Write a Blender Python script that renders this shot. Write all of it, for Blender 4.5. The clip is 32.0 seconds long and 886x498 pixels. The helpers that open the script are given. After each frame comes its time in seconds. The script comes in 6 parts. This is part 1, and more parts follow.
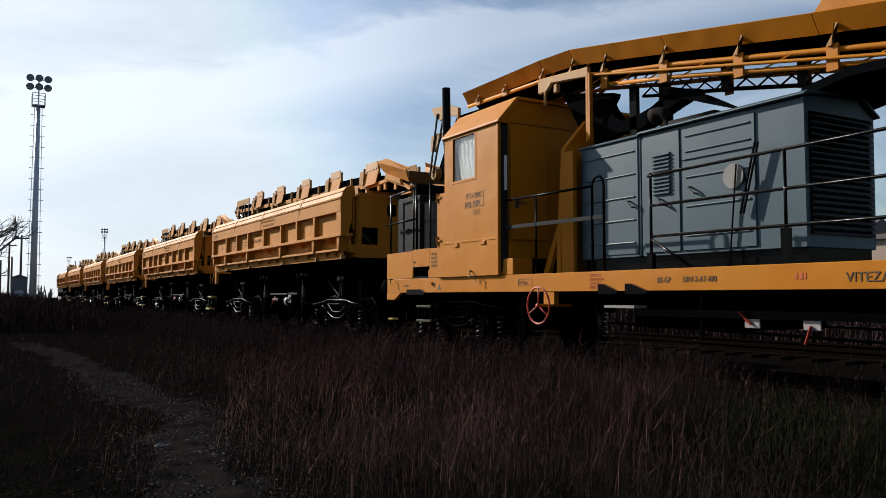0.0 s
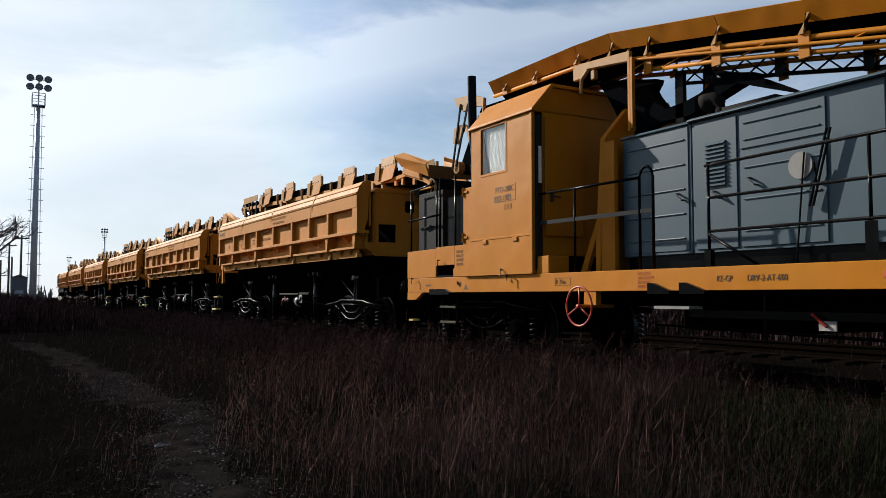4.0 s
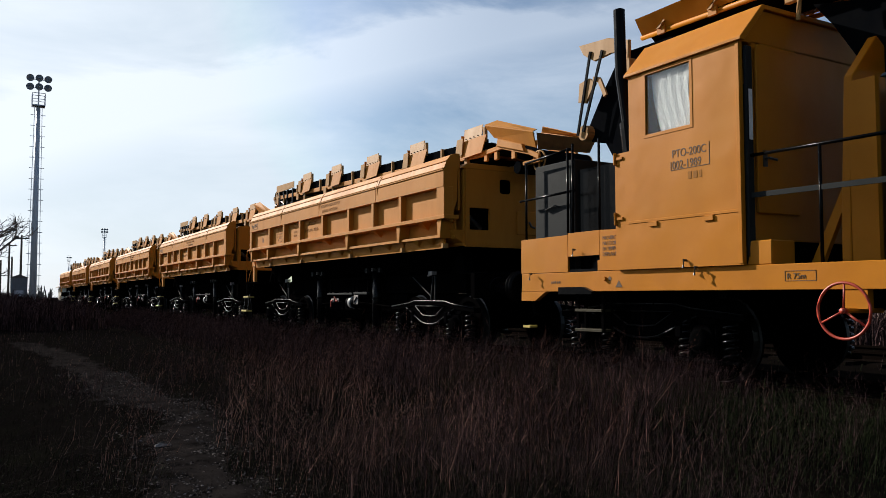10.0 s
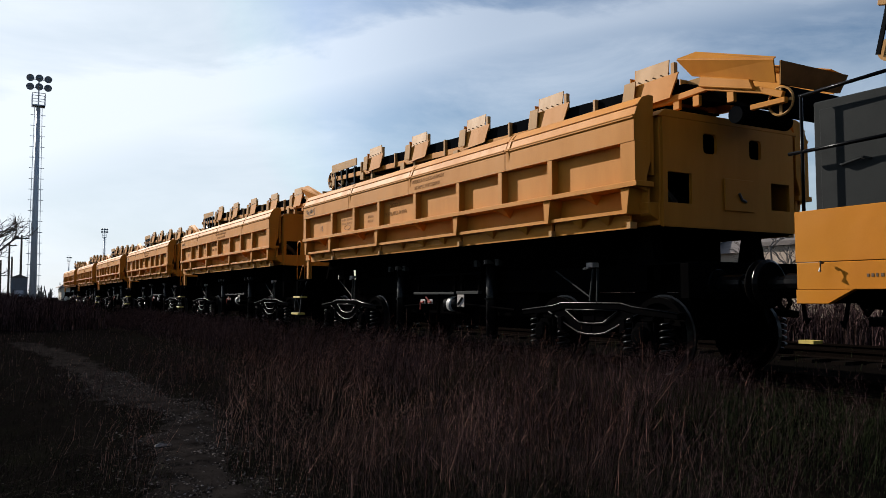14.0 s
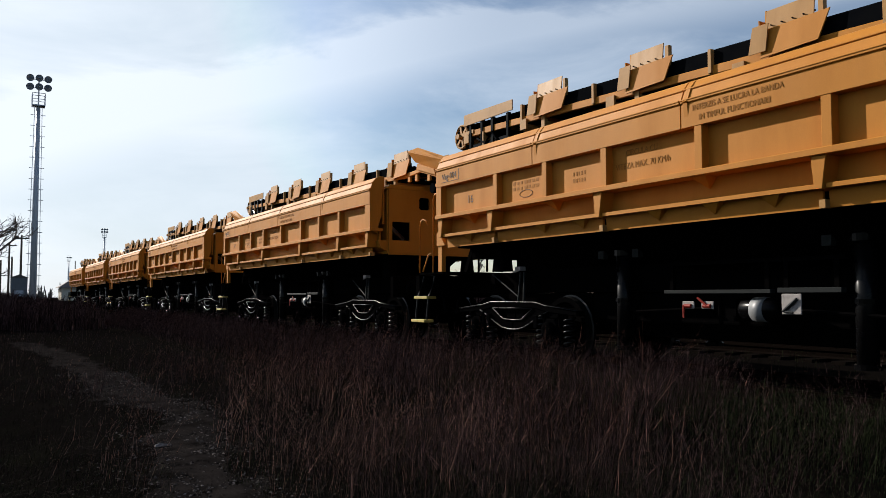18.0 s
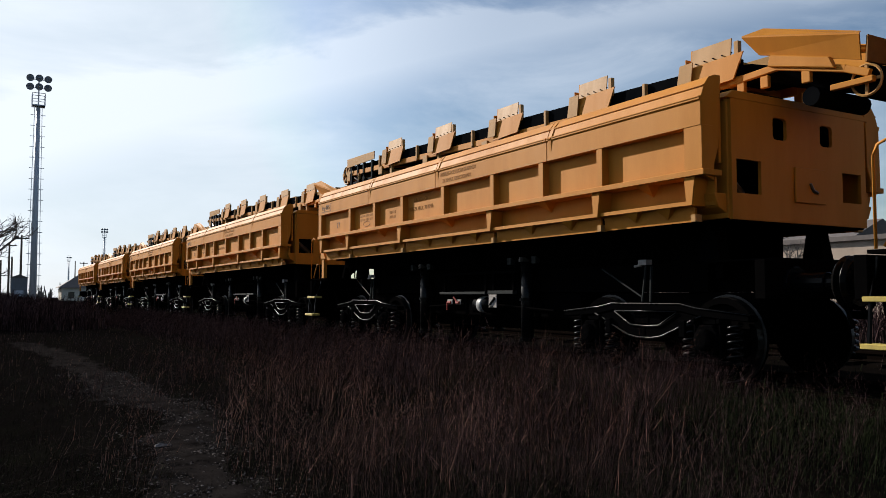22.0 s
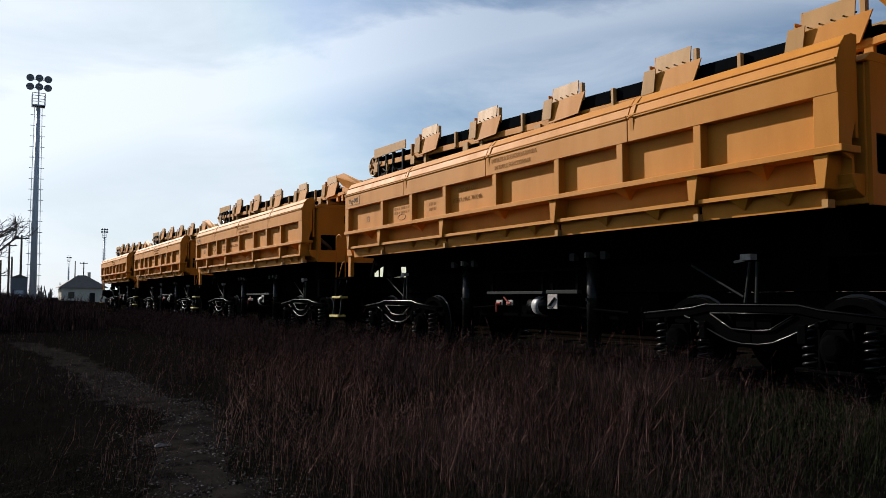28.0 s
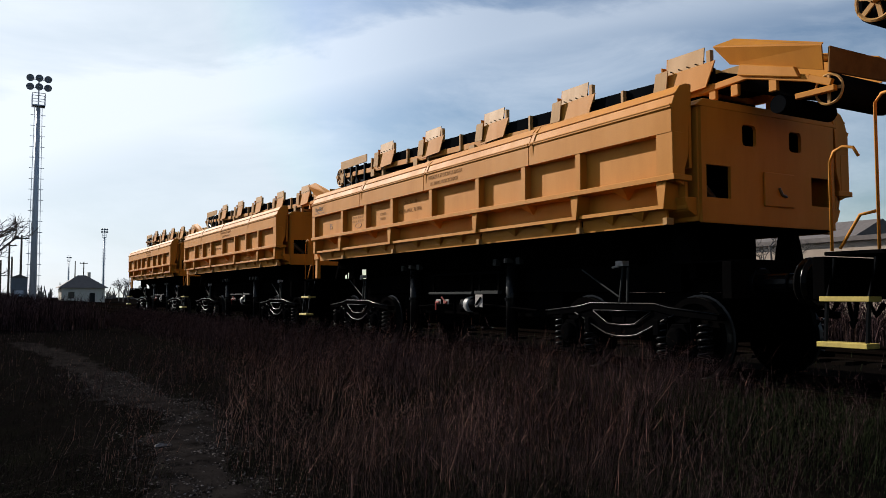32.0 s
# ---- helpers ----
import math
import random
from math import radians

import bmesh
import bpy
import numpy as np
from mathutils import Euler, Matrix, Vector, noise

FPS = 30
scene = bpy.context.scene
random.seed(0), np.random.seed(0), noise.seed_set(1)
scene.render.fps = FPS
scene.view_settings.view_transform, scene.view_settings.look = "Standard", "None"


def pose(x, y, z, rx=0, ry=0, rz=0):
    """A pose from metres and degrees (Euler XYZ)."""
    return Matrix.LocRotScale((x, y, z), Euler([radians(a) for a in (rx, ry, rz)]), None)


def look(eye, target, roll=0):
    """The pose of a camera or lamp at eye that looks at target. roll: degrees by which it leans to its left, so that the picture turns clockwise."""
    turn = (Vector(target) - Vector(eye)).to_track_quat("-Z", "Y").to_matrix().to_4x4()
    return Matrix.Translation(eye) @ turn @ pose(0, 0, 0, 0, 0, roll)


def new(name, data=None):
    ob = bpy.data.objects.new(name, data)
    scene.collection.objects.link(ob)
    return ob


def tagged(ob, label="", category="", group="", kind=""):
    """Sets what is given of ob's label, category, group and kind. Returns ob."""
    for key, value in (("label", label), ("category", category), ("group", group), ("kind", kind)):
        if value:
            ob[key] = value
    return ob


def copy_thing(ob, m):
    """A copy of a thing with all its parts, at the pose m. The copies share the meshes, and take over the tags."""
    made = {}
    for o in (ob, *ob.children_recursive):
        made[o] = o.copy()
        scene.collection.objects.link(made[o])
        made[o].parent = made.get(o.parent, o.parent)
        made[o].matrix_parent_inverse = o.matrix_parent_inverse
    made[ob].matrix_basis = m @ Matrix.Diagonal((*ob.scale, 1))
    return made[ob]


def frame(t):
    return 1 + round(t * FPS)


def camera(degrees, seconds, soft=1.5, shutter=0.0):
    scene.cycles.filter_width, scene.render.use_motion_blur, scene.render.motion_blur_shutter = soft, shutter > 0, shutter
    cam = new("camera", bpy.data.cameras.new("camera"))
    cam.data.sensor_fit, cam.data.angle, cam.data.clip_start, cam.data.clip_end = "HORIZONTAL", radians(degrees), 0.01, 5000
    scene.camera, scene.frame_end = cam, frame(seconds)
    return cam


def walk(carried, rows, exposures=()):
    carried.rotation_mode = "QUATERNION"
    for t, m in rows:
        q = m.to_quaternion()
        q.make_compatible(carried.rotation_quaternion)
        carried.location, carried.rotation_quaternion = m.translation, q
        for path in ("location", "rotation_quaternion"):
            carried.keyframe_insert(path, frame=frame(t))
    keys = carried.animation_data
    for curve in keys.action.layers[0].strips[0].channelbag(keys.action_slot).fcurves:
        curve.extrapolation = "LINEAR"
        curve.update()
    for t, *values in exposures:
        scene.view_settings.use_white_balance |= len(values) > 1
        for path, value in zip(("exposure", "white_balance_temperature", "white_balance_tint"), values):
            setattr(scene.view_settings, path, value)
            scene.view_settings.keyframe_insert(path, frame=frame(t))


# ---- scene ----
# One plan: the camera stands at x = 0, y = 0; y runs along the tracks, x across them, z is up from the field.
EYE = 1.55
RAIL = 0.62            # rail head
XC = 7.72              # centre line of the train's track
XC2 = 13.6             # centre line of the next track
PITCH = 13.235         # wagon spacing over buffers
Y0 = 14.976            # end wall of the first wagon at the start
YAW, TILT = 29.848, 3.387

cam = camera(58.43, 32.0, soft=0.7)
AIM = Vector((math.sin(radians(YAW)) * math.cos(radians(TILT)), math.cos(radians(YAW)) * math.cos(radians(TILT)), math.sin(radians(TILT))))
STAND = look((0, 0, EYE), Vector((0, 0, EYE)) + AIM * 10)
walk(cam, [(0.0, STAND), (32.0, STAND)], exposures=[(0.0, 0.65, 6150, 10), (32.0, 0.65, 6150, 10)])

# how far the train has rolled, in metres, at each second
ROLLED = [(0.0, 0.0), (0.5, 0.07), (1.0, 0.138), (1.5, 0.21), (2.0, 0.29), (2.5, 0.395), (3.0, 0.52), (3.5, 0.665),
          (4.5, 0.98), (5.5, 1.38), (6.5, 1.87), (7.5, 2.44), (8.5, 3.08), (9.5, 3.82), (10.5, 4.65), (11.5, 5.59),
          (12.5, 6.659), (13.5, 7.852), (14.5, 9.151), (15.5, 10.569), (16.5, 12.107), (17.5, 13.775), (18.5, 15.574),
          (19.5, 17.487), (20.5, 19.498), (21.5, 21.6), (22.5, 23.771), (23.5, 26.054), (24.5, 28.435), (25.5, 30.905),
          (26.5, 33.444), (27.5, 36.051), (28.5, 38.76), (29.5, 41.528), (30.5, 44.357), (31.5, 47.272), (32.0, 48.75)]

# ---- light ----
SUN_AZ, SUN_EL = -22.0, 27.0        # degrees from the track's direction, and above the horizon
world = bpy.data.worlds.new("sky")
scene.world = world
world.use_nodes = True
wn, wl = world.node_tree.nodes, world.node_tree.links
wn.clear()
sky = wn.new("ShaderNodeTexSky")
sky.sky_type, sky.sun_disc = "NISHITA", False
sky.sun_elevation, sky.sun_rotation = radians(SUN_EL), radians(SUN_AZ)
sky.air_density, sky.dust_density, sky.ozone_density = 1.0, 0.7, 1.1
wtex = wn.new("ShaderNodeTexCoord")
wmap = wn.new("ShaderNodeMapping")
wmap.inputs["Scale"].default_value = (1.0, 1.0, 3.4)
wmap.inputs["Rotation"].default_value = (-0.10, 0.36, 0.3)
cl1 = wn.new("ShaderNodeTexNoise")
cl1.inputs["Scale"].default_value, cl1.inputs["Detail"].default_value = 3.0, 9.0
cl1.inputs["Roughness"].default_value, cl1.inputs["Distortion"].default_value = 0.60, 0.35
ramp = wn.new("ShaderNodeValToRGB")
ramp.color_ramp.elements[0].position, ramp.color_ramp.elements[1].position = 0.38, 0.72
bright = wn.new("ShaderNodeMix")
bright.data_type, bright.blend_type = "RGBA", "LIGHTEN"
bright.inputs["B"].default_value = (10.6, 11.0, 11.3, 1)      # thin white cloud
wfac = wn.new("ShaderNodeMath")
wfac.operation, wfac.inputs[1].default_value = "MULTIPLY", 0.86
bg = wn.new("ShaderNodeBackground")
bg.inputs["Strength"].default_value = 0.060
wout = wn.new("ShaderNodeOutputWorld")
wl.new(wtex.outputs["Generated"], wmap.inputs["Vector"])
wl.new(wmap.outputs["Vector"], cl1.inputs["Vector"])
wl.new(cl1.outputs["Fac"], ramp.inputs["Fac"])
# one long bright streak across the sky, its edges broken by the same noise
streak = wn.new("ShaderNodeVectorMath")
streak.operation, streak.inputs[1].default_value = "DOT_PRODUCT", (0.348, 0.180, -0.920)
wave = wn.new("ShaderNodeMath")
wave.operation, wave.inputs[1].default_value = "MULTIPLY_ADD", 0.16
wave.inputs[2].default_value = -0.105
near = wn.new("ShaderNodeMath")
near.operation = "ADD"
away = wn.new("ShaderNodeMath")
away.operation = "ABSOLUTE"
band = wn.new("ShaderNodeMapRange")
band.interpolation_type = "SMOOTHSTEP"
band.inputs["From Min"].default_value, band.inputs["From Max"].default_value = 0.0, 0.062
band.inputs["To Min"].default_value, band.inputs["To Max"].default_value = 0.85, 0.0
cloud = wn.new("ShaderNodeMath")
cloud.operation, cloud.use_clamp = "ADD", True
wl.new(wtex.outputs["Generated"], streak.inputs[0])
wl.new(cl1.outputs["Fac"], wave.inputs[0])
wl.new(streak.outputs["Value"], near.inputs[0])
wl.new(wave.outputs["Value"], near.inputs[1])
wl.new(near.outputs["Value"], away.inputs[0])
wl.new(away.outputs["Value"], band.inputs["Value"])
wl.new(ramp.outputs["Color"], cloud.inputs[0])
wl.new(band.outputs["Result"], cloud.inputs[1])
wl.new(cloud.outputs["Value"], wfac.inputs[0])
# thin high haze, brighter towards the sun
toward = wn.new("ShaderNodeVectorMath")
toward.operation = "DOT_PRODUCT"
toward.inputs[1].default_value = (math.sin(radians(SUN_AZ)) * math.cos(radians(SUN_EL)), math.cos(radians(SUN_AZ)) * math.cos(radians(SUN_EL)), math.sin(radians(SUN_EL)))
span = wn.new("ShaderNodeMapRange")
span.interpolation_type = "SMOOTHSTEP"
span.inputs["From Min"].default_value, span.inputs["From Max"].default_value = 0.60, 0.97
haze = wn.new("ShaderNodeMix")
haze.data_type, haze.blend_type = "RGBA", "ADD"
haze.inputs["B"].default_value = (5.2, 5.5, 5.8, 1)
wl.new(wtex.outputs["Generated"], toward.inputs[0])
wl.new(toward.outputs["Value"], span.inputs["Value"])
wl.new(span.outputs["Result"], haze.inputs["Factor"])
# clouds thin out away from the sun
thin = wn.new("ShaderNodeMapRange")
thin.inputs["To Min"].default_value, thin.inputs["To Max"].default_value = 0.42, 1.0
full = wn.new("ShaderNodeMath")
full.operation = "MULTIPLY"
wl.new(span.outputs["Result"], thin.inputs["Value"])
wl.new(thin.outputs["Result"], full.inputs[0])
wl.new(wfac.outputs["Value"], full.inputs[1])
clear = wn.new("ShaderNodeMapRange")
clear.interpolation_type = "SMOOTHSTEP"
clear.inputs["From Min"].default_value, clear.inputs["From Max"].default_value = -0.45, 0.30
clear.inputs["To Min"].default_value, clear.inputs["To Max"].default_value = 0.06, 1.0
cover = wn.new("ShaderNodeMath")
cover.operation = "MULTIPLY"
wl.new(toward.outputs["Value"], clear.inputs["Value"])
wl.new(clear.outputs["Result"], cover.inputs[0])
wl.new(full.outputs["Value"], cover.inputs[1])
wl.new(cover.outputs["Value"], bright.inputs["Factor"])
wl.new(sky.outputs["Color"], haze.inputs["A"])
# the bright haze round the sun levels off instead of growing without end
level = wn.new("ShaderNodeVectorMath")
level.operation = "MULTIPLY_ADD"
level.inputs[1].default_value, level.inputs[2].default_value = (0.16, 0.16, 0.16), (6.3, 6.9, 7.3)
lower = wn.new("ShaderNodeVectorMath")
lower.operation = "MINIMUM"
wl.new(haze.outputs["Result"], level.inputs[0])
wl.new(haze.outputs["Result"], lower.inputs[0])
wl.new(level.outputs["Vector"], lower.inputs[1])
wl.new(lower.outputs["Vector"], bright.inputs["A"])
wl.new(bright.outputs["Result"], bg.inputs["Color"])
wl.new(bg.outputs["Background"], wout.inputs["Surface"])

sun_lamp = bpy.data.lights.new("sun", "SUN")
sun_lamp.energy, sun_lamp.angle, sun_lamp.color = 5.0, radians(0.5), (1.0, 0.90, 0.77)
SUNDIR = Vector((math.sin(radians(SUN_AZ)) * math.cos(radians(SUN_EL)), math.cos(radians(SUN_AZ)) * math.cos(radians(SUN_EL)), math.sin(radians(SUN_EL))))
sun = new("sun", sun_lamp)
sun.matrix_world = look(SUNDIR * 200, (0, 0, 0))


# ---- materials ----
def material(name, base, dark, rough=0.6, metal=0.0, scale=6.0, fine=60.0, bump=0.15, amount=0.5, streak=False, spread=0.12, stain=None, gloss=None, island=None):
    """Paint, steel, soil and so on: a base colour worn towards a second one by coarse noise, fine grain, and fine relief."""
    m = bpy.data.materials.new(name)
    m.use_nodes = True
    n, l = m.node_tree.nodes, m.node_tree.links
    b = n["Principled BSDF"]
    co = n.new("ShaderNodeTexCoord")
    mp = n.new("ShaderNodeMapping")
    if streak:
        mp.inputs["Scale"].default_value = (1.0, 1.0, 0.18)
    l.new(co.outputs["Object"], mp.inputs["Vector"])
    big = n.new("ShaderNodeTexNoise")
    big.inputs["Scale"].default_value, big.inputs["Detail"].default_value, big.inputs["Roughness"].default_value = scale, 6.0, 0.62
    l.new(mp.outputs["Vector"], big.inputs["Vector"])
    small = n.new("ShaderNodeTexNoise")
    small.inputs["Scale"].default_value, small.inputs["Detail"].default_value = fine, 3.0
    l.new(co.outputs["Object"], small.inputs["Vector"])
    r = n.new("ShaderNodeValToRGB")
    r.color_ramp.elements[0].position, r.color_ramp.elements[1].position = 0.42, 0.74
    l.new(big.outputs["Fac"], r.inputs["Fac"])
    f = n.new("ShaderNodeMath")
    f.operation, f.inputs[1].default_value = "MULTIPLY", amount
    l.new(r.outputs["Color"], f.inputs[0])
    mix = n.new("ShaderNodeMix")
    mix.data_type = "RGBA"
    mix.inputs["A"].default_value, mix.inputs["B"].default_value = (*base, 1), (*dark, 1)
    l.new(f.outputs["Value"], mix.inputs["Factor"])
    colour = mix.outputs["Result"]
    if stain:
        wide = n.new("ShaderNodeTexNoise")
        wide.inputs["Scale"].default_value, wide.inputs["Detail"].default_value = 0.9, 8.0
        l.new(mp.outputs["Vector"], wide.inputs["Vector"])
        r2 = n.new("ShaderNodeValToRGB")
        r2.color_ramp.elements[0].position, r2.color_ramp.elements[1].position = 0.52, 0.70
        l.new(wide.outputs["Fac"], r2.inputs["Fac"])
        mx2 = n.new("ShaderNodeMix")
        mx2.data_type = "RGBA"
        mx2.inputs["B"].default_value = (*stain, 1)
        f2 = n.new("ShaderNodeMath")
        f2.operation, f2.inputs[1].default_value = "MULTIPLY", 0.55
        l.new(r2.outputs["Color"], f2.inputs[0])
        l.new(f2.outputs["Value"], mx2.inputs["Factor"])
        l.new(colour, mx2.inputs["A"])
        colour = mx2.outputs["Result"]
    hue = n.new("ShaderNodeHueSaturation")
    val = n.new("ShaderNodeMapRange")
    val.inputs["To Min"].default_value, val.inputs["To Max"].default_value = 1 - spread, 1 + spread
    l.new(small.outputs["Fac"], val.inputs["Value"])
    l.new(val.outputs["Result"], hue.inputs["Value"])
    if island:
        geo = n.new("ShaderNodeNewGeometry")
        sq = n.new("ShaderNodeMath")
        sq.operation, sq.inputs[1].default_value = "POWER", 2.2
        l.new(geo.outputs["Random Per Island"], sq.inputs[0])
        each = n.new("ShaderNodeMapRange")
        each.inputs["To Min"].default_value, each.inputs["To Max"].default_value = island
        l.new(sq.outputs["Value"], each.inputs["Value"])
        both = n.new("ShaderNodeMath")
        both.operation = "MULTIPLY"
        l.new(each.outputs["Result"], both.inputs[0])
        l.new(val.outputs["Result"], both.inputs[1])
        l.new(both.outputs["Value"], hue.inputs["Value"])
    l.new(colour, hue.inputs["Color"])
    l.new(hue.outputs["Color"], b.inputs["Base Color"])
    rr = n.new("ShaderNodeMapRange")
    rr.inputs["To Min"].default_value, rr.inputs["To Max"].default_value = max(rough - 0.12, 0.02), min(rough + 0.15, 1.0)
    l.new(big.outputs["Fac"], rr.inputs["Value"])
    l.new(rr.outputs["Result"], b.inputs["Roughness"])
    b.inputs["Metallic"].default_value = metal
    b.inputs["Specular IOR Level"].default_value = gloss if gloss is not None else 0.0 if rough > 0.8 else 0.35
    if bump:
        bp = n.new("ShaderNodeBump")
        bp.inputs["Strength"].default_value, bp.inputs["Distance"].default_value = bump, 0.02
        dent = n.new("ShaderNodeTexNoise")
        dent.inputs["Scale"].default_value, dent.inputs["Detail"].default_value = scale * (0.9 if rough < 0.6 else 1.0), 1.5 if rough < 0.6 else 5.0
        l.new(co.outputs["Object"], dent.inputs["Vector"])
        l.new(dent.outputs["Fac"], bp.inputs["Height"])
        l.new(bp.outputs["Normal"], b.inputs["Normal"])
    return m


YELLOW = material("hopper_paint", (0.425, 0.166, 0.014), (0.32, 0.118, 0.010), 0.62, 0, 2.4, 90, 0.12, 0.7, True, 0.07, (0.385, 0.165, 0.030), gloss=0.14)
ORANGE = material("machine_paint", (0.405, 0.143, 0.0030), (0.34, 0.114, 0.0030), 0.50, 0, 2.2, 80, 0.9, 0.55, False, 0.05, (0.40, 0.158, 0.009), gloss=0.12)
PALE = material("faded_paint", (0.36, 0.195, 0.065), (0.25, 0.13, 0.04), 0.5, 0, 5.0, 90, 0.1, 0.6, True, 0.08, gloss=0.10)
BLACK = material("underframe_paint", (0.0020, 0.0020, 0.0023), (0.0038, 0.0033, 0.0030), 0.20, 0, 7.0, 60, 0.04, 0.6, gloss=0.055)
MATTE = material("matte_black_steel", (0.0019, 0.0018, 0.0019), (0.0031, 0.0027, 0.0024), 0.95, 0, 5.0, 60, 0.2, 0.6, gloss=0.0)
# darker brown copy of the hopper paint, carrying the front sheet's shade
SHADEBROWN = material("shade_brown_paint", (0.150, 0.078, 0.028), (0.075, 0.040, 0.018), 0.85, 0, 5.0, 60, 0.12, 0.7, gloss=0.03)
RAILSTEEL = material("rusty_rail", (0.005, 0.0036, 0.003), (0.0034, 0.0026, 0.0022), 0.75, 0, 9.0, 80, 0.15, 0.6, gloss=0.0)
STEEL = material("worn_steel", (0.10, 0.095, 0.09), (0.04, 0.032, 0.028), 0.40, 0.8, 9.0, 80, 0.15, 0.6)
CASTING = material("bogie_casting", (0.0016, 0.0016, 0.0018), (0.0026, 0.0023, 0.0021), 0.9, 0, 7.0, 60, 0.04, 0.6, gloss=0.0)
SOOT = material("sooty_exhaust", (0.012, 0.010, 0.009), (0.006, 0.005, 0.005), 0.8, 0, 6.0, 40, 0.1, 0.6, gloss=0.05)
GLOSSBLACK = material("glossy_black_paint", (0.003, 0.003, 0.0034), (0.005, 0.0045, 0.004), 0.28, 0, 7.0, 60, 0.03, 0.6, gloss=0.13)
TREAD = material("wheel_steel", (0.004, 0.0037, 0.0035), (0.003, 0.0026, 0.0023), 0.22, 0, 9.0, 80, 0.05, 0.5, gloss=0.06)
RIM = material("worn_tread", (0.016, 0.0155, 0.015), (0.008, 0.0075, 0.007), 0.42, 0.6, 12.0, 80, 0.05, 0.6)
DULLWHITE = material("dusty_white_paint", (0.30, 0.275, 0.26), (0.14, 0.12, 0.115), 0.7, 0, 14.0, 60, 0.05, 0.8, gloss=0.1)
HUTGREY = material("hut_sheet", (0.13, 0.14, 0.155), (0.09, 0.10, 0.11), 0.7, 0, 2.0, 30, 0.05, 0.5)
STEELSTEP = material("yellowed_step", (0.026, 0.021, 0.008), (0.014, 0.011, 0.006), 0.6, 0, 12.0, 60, 0.2, 0.6, gloss=0.15)
BANDGREY = material("grey_band_paint", (0.16, 0.165, 0.17), (0.09, 0.09, 0.09), 0.45, 0, 9.0, 60, 0.05, 0.6, gloss=0.4)
LAMPSHELL = material("lamp_shell", (0.20, 0.215, 0.24), (0.14, 0.15, 0.17), 0.5, 0, 3.0, 30, 0.0, 0.5)
YARDWALL = material("beige_render", (0.34, 0.275, 0.225), (0.25, 0.20, 0.16), 0.9, 0, 0.8, 30, 0.1, 0.7, True, 0.15)
RUBBER = material("conveyor_rubber", (0.0035, 0.004, 0.005), (0.007, 0.007, 0.007), 0.7, 0, 6.0, 70, 0.03, 0.5, gloss=0.0)
BLUE = material("engine_house_paint", (0.044, 0.074, 0.094), (0.030, 0.051, 0.066), 0.42, 0, 2.5, 70, 0.12, 0.6, True, 0.06, (0.056, 0.084, 0.102), gloss=0.28)
GREYBOX = material("grey_paint", (0.018, 0.020, 0.020), (0.012, 0.013, 0.014), 0.6, 0, 4.0, 70, 0.05, 0.5, gloss=0.05)
RED = material("red_paint", (0.33, 0.038, 0.018), (0.20, 0.026, 0.014), 0.4, 0, 8.0, 60, 0.05, 0.5)
WHITE = material("white_paint", (0.72, 0.70, 0.66), (0.45, 0.42, 0.38), 0.5, 0, 8.0, 60, 0.05, 0.5)
LEVER = material("faded_red_paint", (0.22, 0.022, 0.014), (0.12, 0.015, 0.010), 0.6, 0, 12.0, 60, 0.05, 0.7, gloss=0.1)
TREADY = material("step_paint", (0.40, 0.30, 0.06), (0.22, 0.16, 0.04), 0.6, 0, 12.0, 60, 0.1, 0.7)
INK = material("stencil_ink", (0.05, 0.028, 0.014), (0.16, 0.08, 0.03), 0.7, 0, 40.0, 90, 0.0, 0.7)
INKFADE = material("faded_ink", (0.235, 0.098, 0.016), (0.34, 0.138, 0.018), 0.7, 0, 30.0, 90, 0.0, 0.8, gloss=0.1)
INKRED = material("red_ink", (0.42, 0.06, 0.02), (0.45, 0.16, 0.04), 0.7, 0, 40.0, 90, 0.0, 0.7)
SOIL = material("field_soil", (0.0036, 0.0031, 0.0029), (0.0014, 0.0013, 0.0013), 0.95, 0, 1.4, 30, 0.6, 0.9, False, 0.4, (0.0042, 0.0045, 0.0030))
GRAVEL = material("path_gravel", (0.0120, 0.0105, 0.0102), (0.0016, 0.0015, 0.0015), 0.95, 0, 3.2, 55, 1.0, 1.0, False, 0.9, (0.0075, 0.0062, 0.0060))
PEBBLE = material("pebble_stone", (0.115, 0.10, 0.094), (0.06, 0.05, 0.045), 0.9, 0, 3.0, 20, 0.0, 0.7, False, 0.4, island=(0.05, 1.7))
# ballast and sleepers are near black, carrying the shade under the train
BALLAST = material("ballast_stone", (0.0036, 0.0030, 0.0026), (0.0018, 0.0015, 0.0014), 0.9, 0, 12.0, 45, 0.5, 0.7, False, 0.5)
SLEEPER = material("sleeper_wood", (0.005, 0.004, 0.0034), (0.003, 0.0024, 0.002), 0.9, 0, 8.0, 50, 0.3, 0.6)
CONCRETE = material("concrete", (0.26, 0.25, 0.235), (0.17, 0.16, 0.15), 0.9, 0, 3.0, 40, 0.2, 0.6)
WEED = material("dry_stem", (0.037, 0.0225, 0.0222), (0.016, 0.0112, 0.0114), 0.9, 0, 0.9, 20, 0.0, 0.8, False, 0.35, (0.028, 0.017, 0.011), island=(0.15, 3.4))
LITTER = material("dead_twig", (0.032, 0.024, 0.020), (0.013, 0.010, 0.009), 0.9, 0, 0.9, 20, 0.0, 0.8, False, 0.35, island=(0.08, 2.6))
TWIG = material("bleached_twig", (0.21, 0.118, 0.092), (0.10, 0.052, 0.04), 0.85, 0, 0.9, 20, 0.0, 0.7, False, 0.35, island=(0.12, 2.6))
